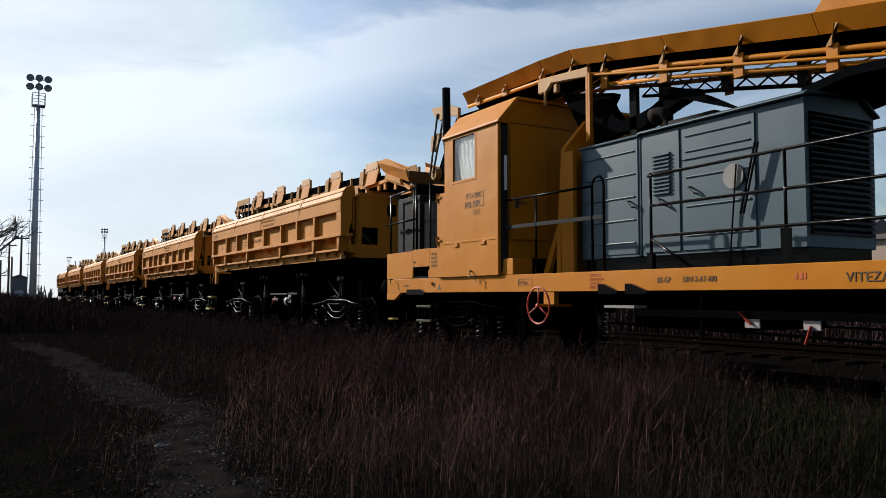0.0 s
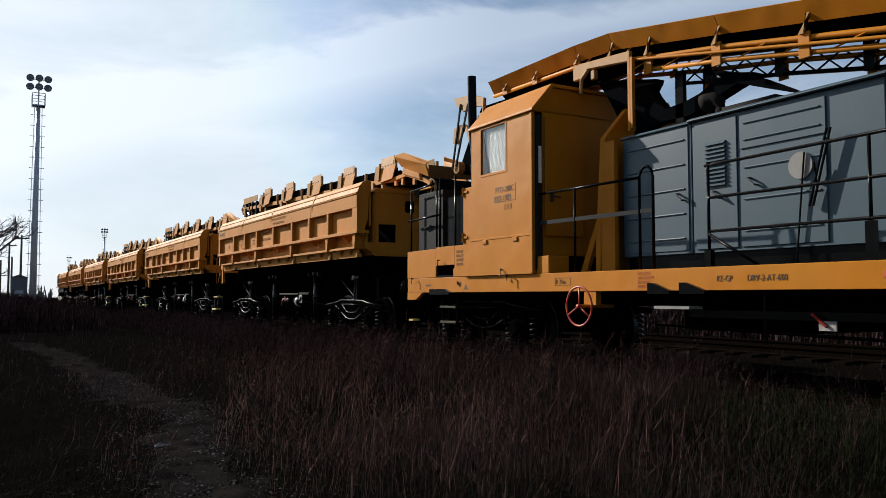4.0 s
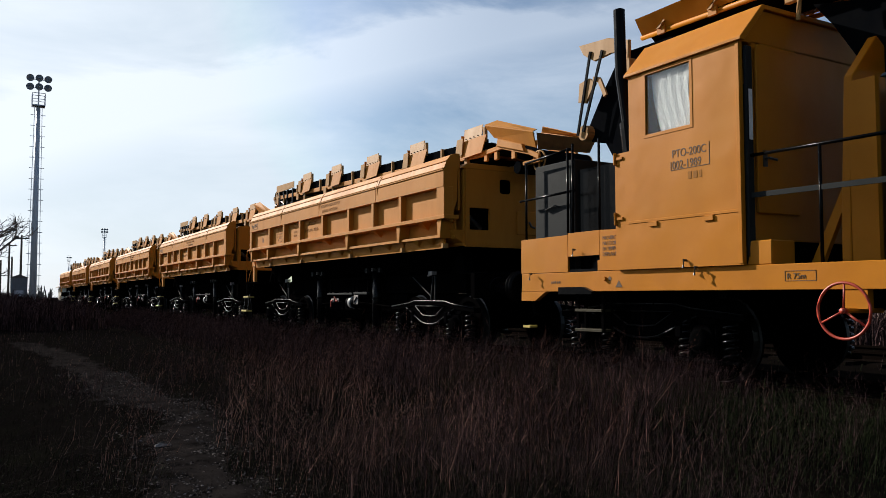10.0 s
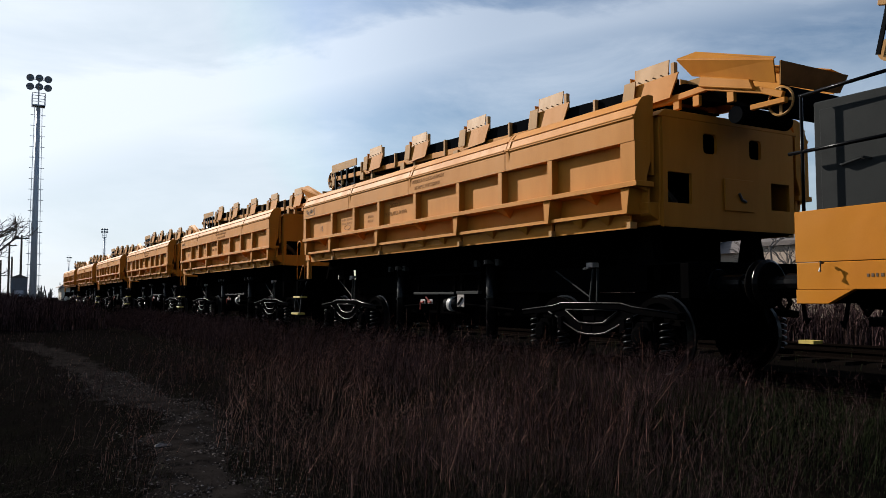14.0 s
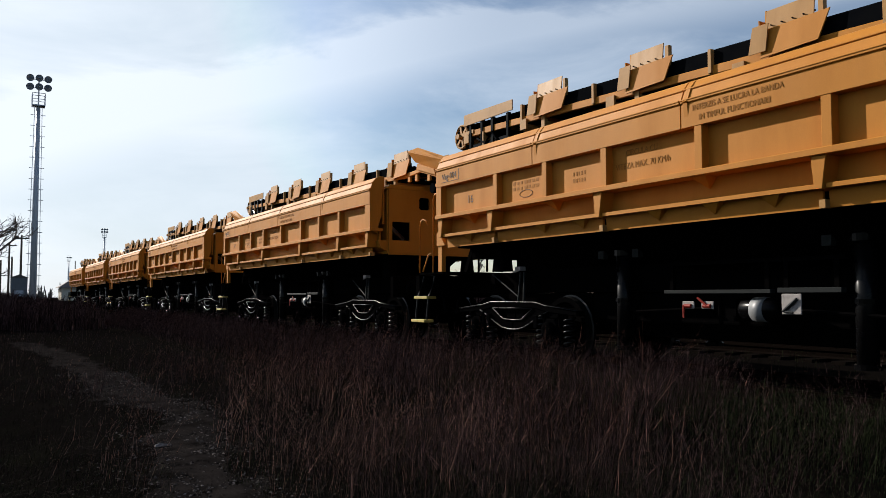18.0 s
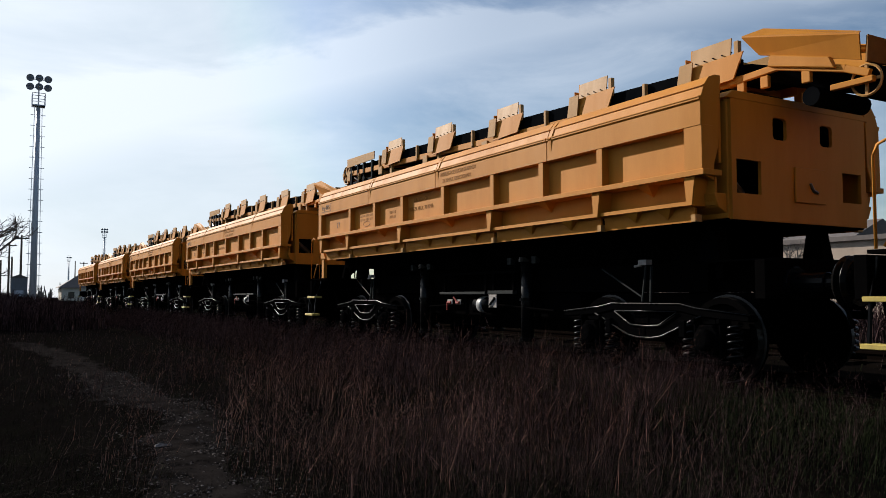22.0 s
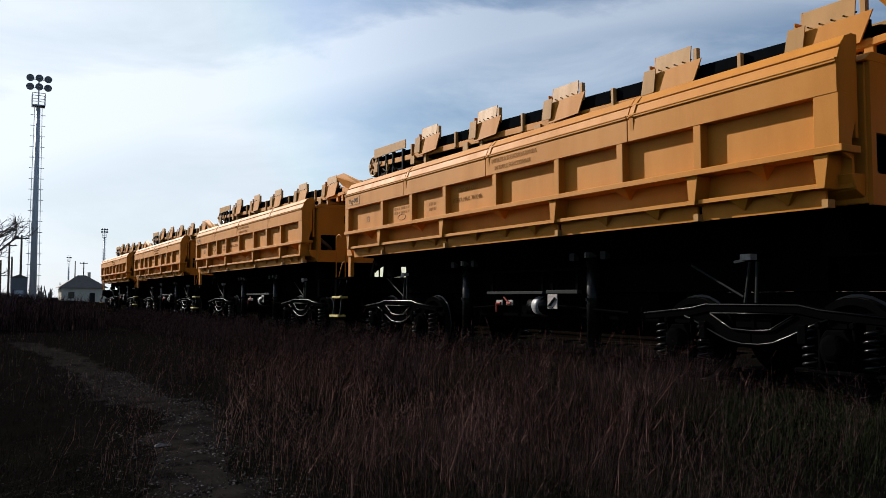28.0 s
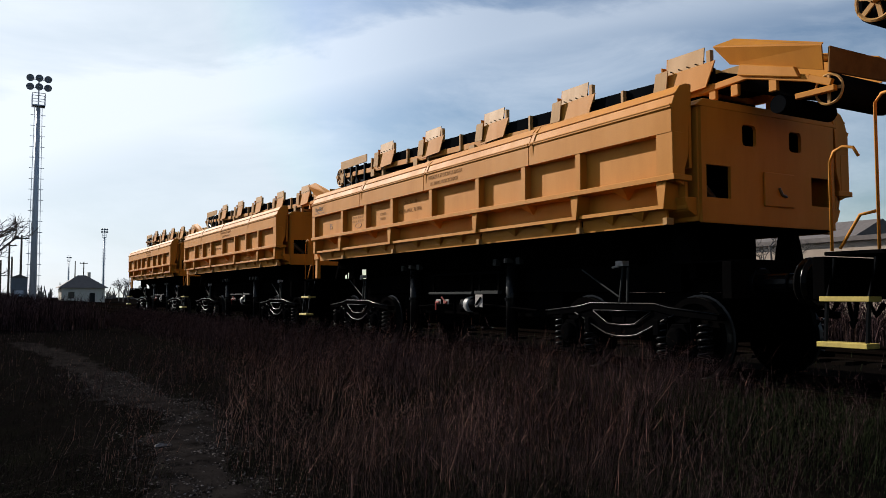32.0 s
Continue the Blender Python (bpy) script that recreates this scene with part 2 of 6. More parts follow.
STRAW = material("straw", (0.22, 0.135, 0.095), (0.12, 0.07, 0.048), 0.85, 0, 0.9, 20, 0.0, 0.7, False, 0.3, island=(0.12, 2.6))
REDSTEM = material("red_stem", (0.080, 0.040, 0.030), (0.036, 0.019, 0.015), 0.9, 0, 0.9, 20, 0.0, 0.7, False, 0.3, island=(0.12, 3.4))
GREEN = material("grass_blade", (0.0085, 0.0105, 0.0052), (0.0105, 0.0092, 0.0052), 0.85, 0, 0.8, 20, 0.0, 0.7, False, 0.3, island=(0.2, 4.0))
BARK = material("bark", (0.13, 0.115, 0.105), (0.07, 0.06, 0.055), 0.9, 0, 9.0, 50, 0.3, 0.6)
MASTPAINT = material("galvanised_mast", (0.42, 0.45, 0.50), (0.33, 0.36, 0.40), 0.5, 0.2, 1.5, 30, 0.05, 0.5)
PLASTER = material("plaster", (0.52, 0.47, 0.40), (0.38, 0.33, 0.27), 0.9, 0, 1.5, 30, 0.1, 0.6)
ROOFTILE = material("roof_sheet", (0.10, 0.085, 0.08), (0.06, 0.05, 0.048), 0.8, 0, 2.0, 30, 0.2, 0.6)
WOODPOLE = material("pole_wood", (0.13, 0.10, 0.075), (0.07, 0.05, 0.04), 0.9, 0, 6.0, 40, 0.2, 0.6, True)
CLOTH = material("curtain_cloth", (0.34, 0.35, 0.35), (0.25, 0.26, 0.26), 0.9, 0, 14.0, 90, 0.2, 0.5)
DARKGLASS = material("dark_glass", (0.02, 0.022, 0.025), (0.03, 0.03, 0.03), 0.12, 0, 3.0, 30, 0.0, 0.3)
GLASS = bpy.data.materials.new("window_glass")
GLASS.use_nodes = True
gb = GLASS.node_tree.nodes["Principled BSDF"]
gb.inputs["Transmission Weight"].default_value, gb.inputs["Roughness"].default_value, gb.inputs["IOR"].default_value = 1.0, 0.03, 1.45
gb.inputs["Base Color"].default_value = (0.9, 0.93, 0.93, 1)


# ---- mesh tools ----
def box(bm, x0, x1, y0, y1, z0, z1):
    x0, x1, y0, y1, z0, z1 = min(x0, x1), max(x0, x1), min(y0, y1), max(y0, y1), min(z0, z1), max(z0, z1)
    v = [bm.verts.new(c) for c in ((x0, y0, z0), (x1, y0, z0), (x1, y1, z0), (x0, y1, z0), (x0, y0, z1), (x1, y0, z1), (x1, y1, z1), (x0, y1, z1))]
    for f in ((0, 3, 2, 1), (4, 5, 6, 7), (0, 1, 5, 4), (1, 2, 6, 5), (2, 3, 7, 6), (3, 0, 4, 7)):
        bm.faces.new([v[i] for i in f])
    return bm


def prism(bm, outline, a, b, axis):
    """A polygon swept along one axis: outline in the two other axes, in their order."""
    def at(p, s):
        return {"x": (s, p[0], p[1]), "y": (p[0], s, p[1]), "z": (p[0], p[1], s)}[axis]
    lo = [bm.verts.new(at(p, a)) for p in outline]
    hi = [bm.verts.new(at(p, b)) for p in outline]
    n = len(outline)
    bm.faces.new(lo)
    bm.faces.new(hi[::-1])
    for i in range(n):
        bm.faces.new((lo[i], lo[(i + 1) % n], hi[(i + 1) % n], hi[i]))
    return bm


def tube(bm, pts, r, n=8, closed=False):
    """A round bar along a line of points."""
    pts = [Vector(p) for p in pts]
    rings = []
    for i, p in enumerate(pts):
        if closed:
            d = (pts[(i + 1) % len(pts)] - pts[i - 1]).normalized()
        else:
            d = (pts[min(i + 1, len(pts) - 1)] - pts[max(i - 1, 0)]).normalized()
        side = d.cross(Vector((0, 0, 1)) if abs(d.z) < 0.95 else Vector((1, 0, 0))).normalized()
        up = side.cross(d)
        rad = r[i] if isinstance(r, (list, tuple)) else r
        rings.append([bm.verts.new(p + (side * math.cos(2 * math.pi * k / n) + up * math.sin(2 * math.pi * k / n)) * rad) for k in range(n)])
    m = len(rings)
    for i in range(m if closed else m - 1):
        a, b = rings[i], rings[(i + 1) % m]
        for k in range(n):
            bm.faces.new((a[k], a[(k + 1) % n], b[(k + 1) % n], b[k]))
    if not closed:
        bm.faces.new(rings[0][::-1])
        bm.faces.new(rings[-1])
    return bm


def bar(bm, pts, w, t):
    """A flat bar of width w (up) and thickness t (across x) along points that lie in a plane of one x."""
    for a, b in zip(pts, pts[1:]):
        a, b = Vector(a), Vector(b)
        d = (b - a).normalized()
        up = Vector((1, 0, 0)).cross(d).normalized() * (w / 2)
        e = Vector((t / 2, 0, 0))
        v = [bm.verts.new(p + s * up + q * e) for p in (a - d * 0.004, b + d * 0.004) for s in (-1, 1) for q in (-1, 1)]
        for f in ((0, 1, 3, 2), (4, 6, 7, 5), (0, 4, 5, 1), (2, 3, 7, 6), (0, 2, 6, 4), (1, 5, 7, 3)):
            bm.faces.new([v[i] for i in f])
    return bm


def pierced(bm, a0, a1, z0, z1, t0, t1, holes, axis="y"):
    """An upright plate with rectangular openings: a runs across, t is the thickness."""
    ca = sorted({a0, a1, *[h[0] for h in holes], *[h[1] for h in holes]})
    cz = sorted({z0, z1, *[h[2] for h in holes], *[h[3] for h in holes]})
    for i in range(len(ca) - 1):
        for j in range(len(cz) - 1):
            ma, mz = (ca[i] + ca[i + 1]) / 2, (cz[j] + cz[j + 1]) / 2
            if any(h[0] < ma < h[1] and h[2] < mz < h[3] for h in holes):
                continue
            if axis == "y":
                box(bm, ca[i], ca[i + 1], t0, t1, cz[j], cz[j + 1])
            else:
                box(bm, t0, t1, ca[i], ca[i + 1], cz[j], cz[j + 1])
    bmesh.ops.remove_doubles(bm, verts=bm.verts[:], dist=0.0005)
    seen = {}
    for f in bm.faces:
        seen.setdefault(tuple(sorted(v.index for v in f.verts)), []).append(f)
    bm.verts.index_update()
    seen = {}
    for f in bm.faces:
        seen.setdefault(tuple(sorted(v.index for v in f.verts)), []).append(f)
    bmesh.ops.delete(bm, geom=[f for fs in seen.values() if len(fs) > 1 for f in fs], context="FACES_ONLY")
    return bm


def part(name, bm, mat, parent=None, label="", bevel=0.0, smooth=False, at=None):
    """Links a bmesh as one mesh object under a thing or a part."""
    bmesh.ops.recalc_face_normals(bm, faces=bm.faces[:])
    if bevel:
        sharp = [e for e in bm.edges if len(e.link_faces) == 2 and e.calc_face_angle(0) > 0.6]
        bmesh.ops.bevel(bm, geom=sharp, offset=bevel, segments=1, affect="EDGES", clamp_overlap=True)
    me = bpy.data.meshes.new(name)
    bm.to_mesh(me)
    bm.free()
    if smooth:
        for p in me.polygons:
            p.use_smooth = True
    me.materials.append(mat)
    ob = new(name, me)
    if parent:
        ob.parent = parent
    if at:
        ob.location = at
    if label:
        tagged(ob, label)
    return ob


def pieces(name, bm, mat, parent=None, label="", bevel=0.0, smooth=False):
    """Every loose piece of the bmesh becomes a part of its own."""
    bm.verts.index_update()
    left, out = set(bm.verts), []
    while left:
        todo, group = [left.pop()], []
        while todo:
            v = todo.pop()
            group.append(v)
            for e in v.link_edges:
                o = e.other_vert(v)
                if o in left:
                    left.discard(o)
                    todo.append(o)
        keep = set(group)
        one, twin = bmesh.new(), {}
        for v in group:
            twin[v] = one.verts.new(v.co)
        for f in {f for v in group for f in v.link_faces}:
            one.faces.new([twin[v] for v in f.verts])
        out.append(part(name, one, mat, parent, label, bevel, smooth))
    bm.free()
    return out


def B():
    return bmesh.new()


def lettering(name, lines, size, parent, place, mat, label="", gap=1.25, width=1.0):
    """Stencilled words on a face that looks to -x; place is the words' lower left corner in the parent's space."""
    cu = bpy.data.curves.new(name, "FONT")
    cu.body, cu.size, cu.extrude, cu.space_line = lines, size, 0.001, gap
    ob = bpy.data.objects.new(name, cu)
    scene.collection.objects.link(ob)
    me = bpy.data.meshes.new_from_object(ob.evaluated_get(bpy.context.evaluated_depsgraph_get()))
    bpy.data.objects.remove(ob)
    me.name = name
    me.transform(Matrix(((0, 0, -1, 0), (-width, 0, 0, 0), (0, 1, 0, 0), (0, 0, 0, 1))))
    me.materials.append(mat)
    out = new(name, me)
    out.parent, out.location = parent, place
    return tagged(out, label) if label else out


def ink_bars(name, parent, x, y0, z0, w, h, n, mat, rows=1, label=""):
    """Words too worn to read: a run of small bars of their size on a face that looks to -x."""
    bm, rng = B(), random.Random(int(abs(y0 * 100)) + n)
    for r in range(rows):
        y = y0
        for i in range(n):
            cw = w / n * rng.uniform(0.45, 0.7)
            z = z0 - r * h * 1.7
            box(bm, x - 0.002, x, y - cw, y, z, z + h * rng.uniform(0.85, 1.0))
            y -= w / n
    return part(name, bm, mat, parent, label)


# ---- ground, tracks ----
def smooth01(t):
    t = min(max(t, 0.0), 1.0)
    return t * t * (3 - 2 * t)


TURNS = [(4.5, 1.38), (6.5, 1.50), (8.6, 1.86), (10.9, 2.36), (13.2, 1.92), (16.3, 1.99), (21.2, 1.75), (30.0, 1.10)]


def path_centre(y):
    """The trodden path's middle line across the field."""
    for (a, xa), (b, xb) in zip(TURNS, TURNS[1:]):
        if a <= y <= b:
            return xa + (xb - xa) * smooth01((y - a) / (b - a))
    return TURNS[0][1] if y < TURNS[0][0] else TURNS[-1][1]


def ground_height(x, y):
    h = 0.07 * noise.noise((x * 0.22, y * 0.22, 0.3)) + 0.03 * noise.noise((x * 1.1, y * 1.1, 2.0))
    h += 0.55 * smooth01((y - 34) / 45.0) * smooth01((4.5 - x) / 4.0) * smooth01((300 - y) / 150)
    for c in (XC, XC2):
        k = smooth01((3.1 - abs(x - c)) / 1.3)
        h = h * (1 - k) + 0.40 * k
    if XC < x < XC2:
        h = max(h, 0.28)
    if x > XC2 + 2:
        h = h * 0.5 + 0.12
    return h


def build_ground():
    xs = sorted({*np.arange(-14, 22, 0.45).round(3), *[-14 - 1.5 * 1.35 ** i for i in range(20)], *[22 + 1.5 * 1.35 ** i for i in range(20)]})
    ys = sorted({*np.arange(-6, 60, 0.5).round(3), *[-6 - 1.5 * 1.4 ** i for i in range(18)], *[60 + 1.5 * 1.28 ** i for i in range(26)]})
    verts = [(x, y, ground_height(x, y)) for y in ys for x in xs]
    n = len(xs)
    faces, kinds = [], []
    for j in range(len(ys) - 1):
        for i in range(n - 1):
            faces.append((j * n + i, j * n + i + 1, (j + 1) * n + i + 1, (j + 1) * n + i))
            cx, cy = (xs[i] + xs[i + 1]) / 2, (ys[j] + ys[j + 1]) / 2
            kinds.append(1 if min(abs(cx - XC), abs(cx - XC2)) < 2.7 or XC < cx < XC2 else 0)
    me = bpy.data.meshes.new("ground")
    me.from_pydata(verts, [], faces)
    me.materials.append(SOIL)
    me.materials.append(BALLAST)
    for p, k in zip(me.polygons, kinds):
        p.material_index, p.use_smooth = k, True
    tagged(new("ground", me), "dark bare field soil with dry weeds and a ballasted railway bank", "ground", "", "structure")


build_ground()


def build_path():
    ys = np.arange(4.5, 30, 0.12)
    n = 15
    verts, faces = [], []
    for j, y in enumerate(ys):
        c = path_centre(y)
        w = 0.62 + 0.26 * noise.noise((0, y * 0.6, 5))
        for i in range(n):
            u = (i / (n - 1) - 0.5) * 2
            x = c + u * w + 0.10 * noise.noise((u, y * 1.7, 9))
            ragged = 0.022 * noise.noise((x * 2.6, y * 2.6, 7)) + 0.014 * noise.noise((x * 7, y * 7, 1))
            verts.append((x, y, ground_height(x, y) + 0.016 - 0.034 * abs(u) ** 2 + ragged))
    for j in range(len(ys) - 1):
        for i in range(n - 1):
            a = j * n + i
            faces.append((a, a + 1, a + n + 1, a + n))
    me = bpy.data.meshes.new("footpath")
    me.from_pydata(verts, [], faces)
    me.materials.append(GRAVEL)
    for p in me.polygons:
        p.use_smooth = True
    tagged(new("footpath", me), "narrow trodden gravel footpath through dry weeds", "path", "", "structure")


build_path()


def build_rail(name, x):
    bm = B()
    prof = [(-0.075, 0), (0.075, 0), (0.075, 0.012), (0.01, 0.035), (0.01, 0.12), (0.036, 0.128), (0.036, 0.165), (-0.036, 0.165), (-0.036, 0.128), (-0.01, 0.12), (-0.01, 0.035), (-0.075, 0.012)]
    prism(bm, [(x + a, RAIL - 0.165 + b) for a, b in prof], -60, 420, "y")
    tagged(part(name, bm, RAILSTEEL), "long worn rusty steel rail on sleepers", "rail", "", "structure")


for k, c in enumerate((XC, XC2)):
    for s in (-0.755, 0.755):
        build_rail("rail", c + s)

sl = B()
prism(sl, [(-1.3, 0), (1.3, 0), (1.25, 0.17), (-1.25, 0.17)], -0.13, 0.13, "y")
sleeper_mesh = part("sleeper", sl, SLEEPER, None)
tagged(sleeper_mesh, "near-black timber railway sleeper in ballast", "sleeper", "sleepers of the tracks")
sleeper_mesh.location = (XC, -6.0, RAIL - 0.335)
for c in (XC, XC2):
    for i in range(75):
        if c == XC and i == 0:
            continue
        copy_thing(sleeper_mesh, pose(c, -6.0 + 0.62 * i, RAIL - 0.335))


# ---- bogie ----
WHEEL_R = 0.46


def build_bogie(parent, yc):
    """A cast two-axle bogie about y = yc of its vehicle; wheelsets are its own moving parts."""
    bm = B()
    for s in (-1, 1):
        x = s * 0.98
        # cast side frame: flat top bar drooping to the pedestals, a hanging belt below a trapezoid opening
        top = [(-1.48, 0.66), (-1.48, 0.735), (-0.78, 0.80), (-0.56, 0.845), (0.56, 0.845), (0.78, 0.80), (1.48, 0.735), (1.48, 0.66), (0.84, 0.70), (0.53, 0.755), (-0.53, 0.755), (-0.84, 0.70)]
        prism(bm, top, x - 0.07, x + 0.07, "x")
        for k in (-1, 1):
            prism(bm, [(k * 0.53, 0.757), (k * 0.84, 0.702), (k * 0.68, 0.64), (k * 0.30, 0.475), (0, 0.44), (0, 0.575), (k * 0.22, 0.59)], x - 0.055, x + 0.055, "x")
        box(bm, x - 0.03, x + 0.03, -0.03, 0.03, 0.59, 0.757)
        for k in (-1, 1):
            box(bm, x - 0.10, x + 0.10, k * 0.60 - 0.05, k * 0.60 + 0.05, 0.47, 0.66)
    box(bm, -1.0, 1.0, -0.22, 0.22, 0.60, 0.84)
    tube(bm, [(0, 0, 0.8), (0, 0, 0.98)], 0.22, 14)
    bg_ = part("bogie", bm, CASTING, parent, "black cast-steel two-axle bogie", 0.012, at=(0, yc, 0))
    for s in (-1, 1):
        x = s * 0.98
        # rounded raised rims along the top bar, round the opening and under the belt
        for line, rr in (([(-0.86, 0.712), (-0.68, 0.645), (-0.46, 0.545), (-0.27, 0.470), (-0.10, 0.445), (0.10, 0.445), (0.27, 0.470), (0.46, 0.545), (0.68, 0.645), (0.86, 0.712)], 0.011),
                         ([(-0.50, 0.742), (-0.23, 0.592), (0, 0.580), (0.23, 0.592), (0.50, 0.742)], 0.009), ([(-0.50, 0.752), (0.50, 0.752)], 0.008),
                         ([(-1.48, 0.732), (-0.78, 0.797), (-0.56, 0.840), (0.56, 0.840), (0.78, 0.797), (1.48, 0.732)], 0.010)):
            rm = B()
            tube(rm, [(s * 1.052, ya, za) for ya, za in line], rr, 8)
            part("rim", rm, GLOSSBLACK, bg_, smooth=True)
        for ya in (-0.94, 0.94):
            ab = B()
            prism(ab, [(ya - 0.15, 0.36), (ya - 0.10, 0.31), (ya + 0.10, 0.31), (ya + 0.15, 0.36), (ya + 0.15, 0.54), (ya + 0.09, 0.62), (ya - 0.09, 0.62), (ya - 0.15, 0.54)], x - 0.10, x + 0.10, "x")
            tube(ab, [(x + s * 0.10, ya, WHEEL_R), (x + s * 0.16, ya, WHEEL_R), (x + s * 0.185, ya, WHEEL_R)], [0.125, 0.12, 0.085], 16)
            for k in range(6):
                an = k * math.pi / 3
                box(ab, x + s * 0.15, x + s * 0.175, ya + 0.10 * math.cos(an) - 0.013, ya + 0.10 * math.cos(an) + 0.013, WHEEL_R + 0.10 * math.sin(an) - 0.013, WHEEL_R + 0.10 * math.sin(an) + 0.013)
            box(ab, x - 0.06, x + 0.06, ya - 0.46, ya + 0.46, 0.205, 0.25)
            for k in (-1, 1):
                box(ab, x - 0.08, x + 0.08, ya + k * 0.17 - 0.02, ya + k * 0.17 + 0.02, 0.25, 0.70)
                tube(ab, [(x + s * 0.06, ya + k * 0.17, 0.66), (x + s * 0.11, ya + k * 0.17, 0.66)], 0.035, 8)
            box(ab, x - 0.05, x + 0.05, ya - 0.10, ya + 0.10, 0.62, 0.72)
            part("axle_box", ab, CASTING, bg_, "greasy black axle box", 0.012)
            for yo in (-0.30, 0.30):
                sp = B()
                pts = [(x + 0.075 * math.cos(a * 0.7), ya + yo + 0.075 * math.sin(a * 0.7), 0.26 + a * 0.0085) for a in range(46)]
                tube(sp, pts, 0.017, 5)
                part("coil_spring", sp, GLOSSBLACK, bg_, smooth=True)
    mid = B()
    box(mid, -0.60, 0.60, -1.25, 1.25, 0.56, 0.97)
    part("bolster_frame", mid, MATTE, bg_)
    for s in (-1, 1):
        br = B()
        tube(br, [(s * 0.86, -0.55, 0.42), (s * 0.86, 0.55, 0.42)], 0.025, 6)
        box(br, s * 0.80, s * 0.70, -0.55, -0.47, 0.25, 0.6)
        box(br, s * 0.80, s * 0.70, 0.47, 0.55, 0.25, 0.6)
        part("brake_shoe", br, MATTE, bg_)
    for ya in (-0.94, 0.94):
        ws = B()
        tube(ws, [(-1.0, 0, 0), (1.0, 0, 0)], 0.075, 10)
        for s in (-1, 1):
            # flange, tread, web and hub of one wheel
            prof = [(0.665, 0.10), (0.665, 0.40), (0.69, 0.42), (0.685, 0.488), (0.715, 0.488), (0.725, 0.462), (0.82, 0.456), (0.82, 0.385), (0.77, 0.37), (0.75, 0.18), (0.83, 0.15), (0.83, 0.08)]
            n = 28
            rings = []
            for k in range(n):
                a = 2 * math.pi * k / n
                rings.append([ws.verts.new((s * px, pr * math.cos(a), pr * math.sin(a))) for px, pr in prof])
            for k in range(n):
                p, q = rings[k], rings[(k + 1) % n]
                for i in range(len(prof) - 1):
                    ws.faces.new((p[i], p[i + 1], q[i + 1], q[i]))
            for k in range(4):
                a = k * math.pi / 2 + 0.4
                box(ws, s * 0.80, s * 0.835, 0.11 * math.cos(a) - 0.015, 0.11 * math.cos(a) + 0.015, 0.11 * math.sin(a) - 0.015, 0.11 * math.sin(a) + 0.015)
        wo = part("wheelset", ws, MATTE, bg_, "dark steel wheelset with a worn bright tread", at=(0, ya, WHEEL_R), smooth=False)
        wo.data.materials.append(RIM)
        for p in wo.data.polygons:
            if 0.70 < abs(p.center.x) < 0.825 and math.hypot(p.center.y, p.center.z) > 0.44:
                p.material_index = 1
    return bg_


def build_buffers(root, y, d, reach):
    """Two buffers and the coupling on the headstock at y; d is the way they point along y, reach how far."""
    for s in (-1, 1):
        bm = B()
        tube(bm, [(s * 0.87, y, 1.05), (s * 0.87, y + d * 0.05, 1.05)], 0.17, 14)
        tube(bm, [(s * 0.87, y + d * 0.05, 1.05), (s * 0.87, y + d * reach * 0.62, 1.05)], 0.105, 14)
        bf = part("buffer", bm, BLACK, root, "black buffer with a greasy round head", 0.006)
        hd = B()
        tube(hd, [(s * 0.87, y + d * reach * 0.6, 1.05), (s * 0.87, y + d * (reach - 0.04), 1.05)], 0.075, 12)
        tube(hd, [(s * 0.87, y + d * (reach - 0.07), 1.05), (s * 0.87, y + d * (reach - 0.03), 1.05), (s * 0.87, y + d * reach, 1.05)], [0.22, 0.255, 0.20], 24)
        part("buffer_head", hd, TREAD, bf, "worn steel buffer head", 0.004)
    bm = B()
    box(bm, -0.06, 0.06, y, y + d * 0.26, 0.98, 1.12)
    tube(bm, [(0, y + d * 0.22, 1.02), (0, y + d * 0.27, 0.85), (0, y + d * 0.20, 0.74), (0, y + d * 0.12, 0.85)], 0.03, 6)
    part("screw_coupling", bm, MATTE, root)
    bm = B()
    for x in (-0.32, 0.32):
        tube(bm, [(x, y, 0.98), (x, y + d * 0.18, 0.95), (x, y + d * 0.22, 0.72), (x, y + d * 0.25, 0.62), (x, y + d * 0.27, 0.68)], 0.025, 6)
    pieces("air_hose", bm, RUBBER, root)


# ---- hopper wagon ----
RIBS = [1.53, 2.67, 3.83, 5.25, 6.68, 7.82, 8.97]
SEAMS = [0.03, 2.58, 5.52, 8.12, 10.72]
BRACKETS = [0.22, 1.67, 3.98, 6.86, 9.18, 10.62]
GUSSETS = [0.92, 2.77, 5.34, 7.83, 9.88]
LOWER_GUSSETS = [0.64, 1.13, 2.28, 3.11, 4.52, 5.22, 5.99, 7.26, 8.05, 9.88]
FLAPS = [9.36, 7.34, 5.25, 3.16, 1.08]


def belt_top(y):
    return 3.88 + 0.038 * (y - 8.4)


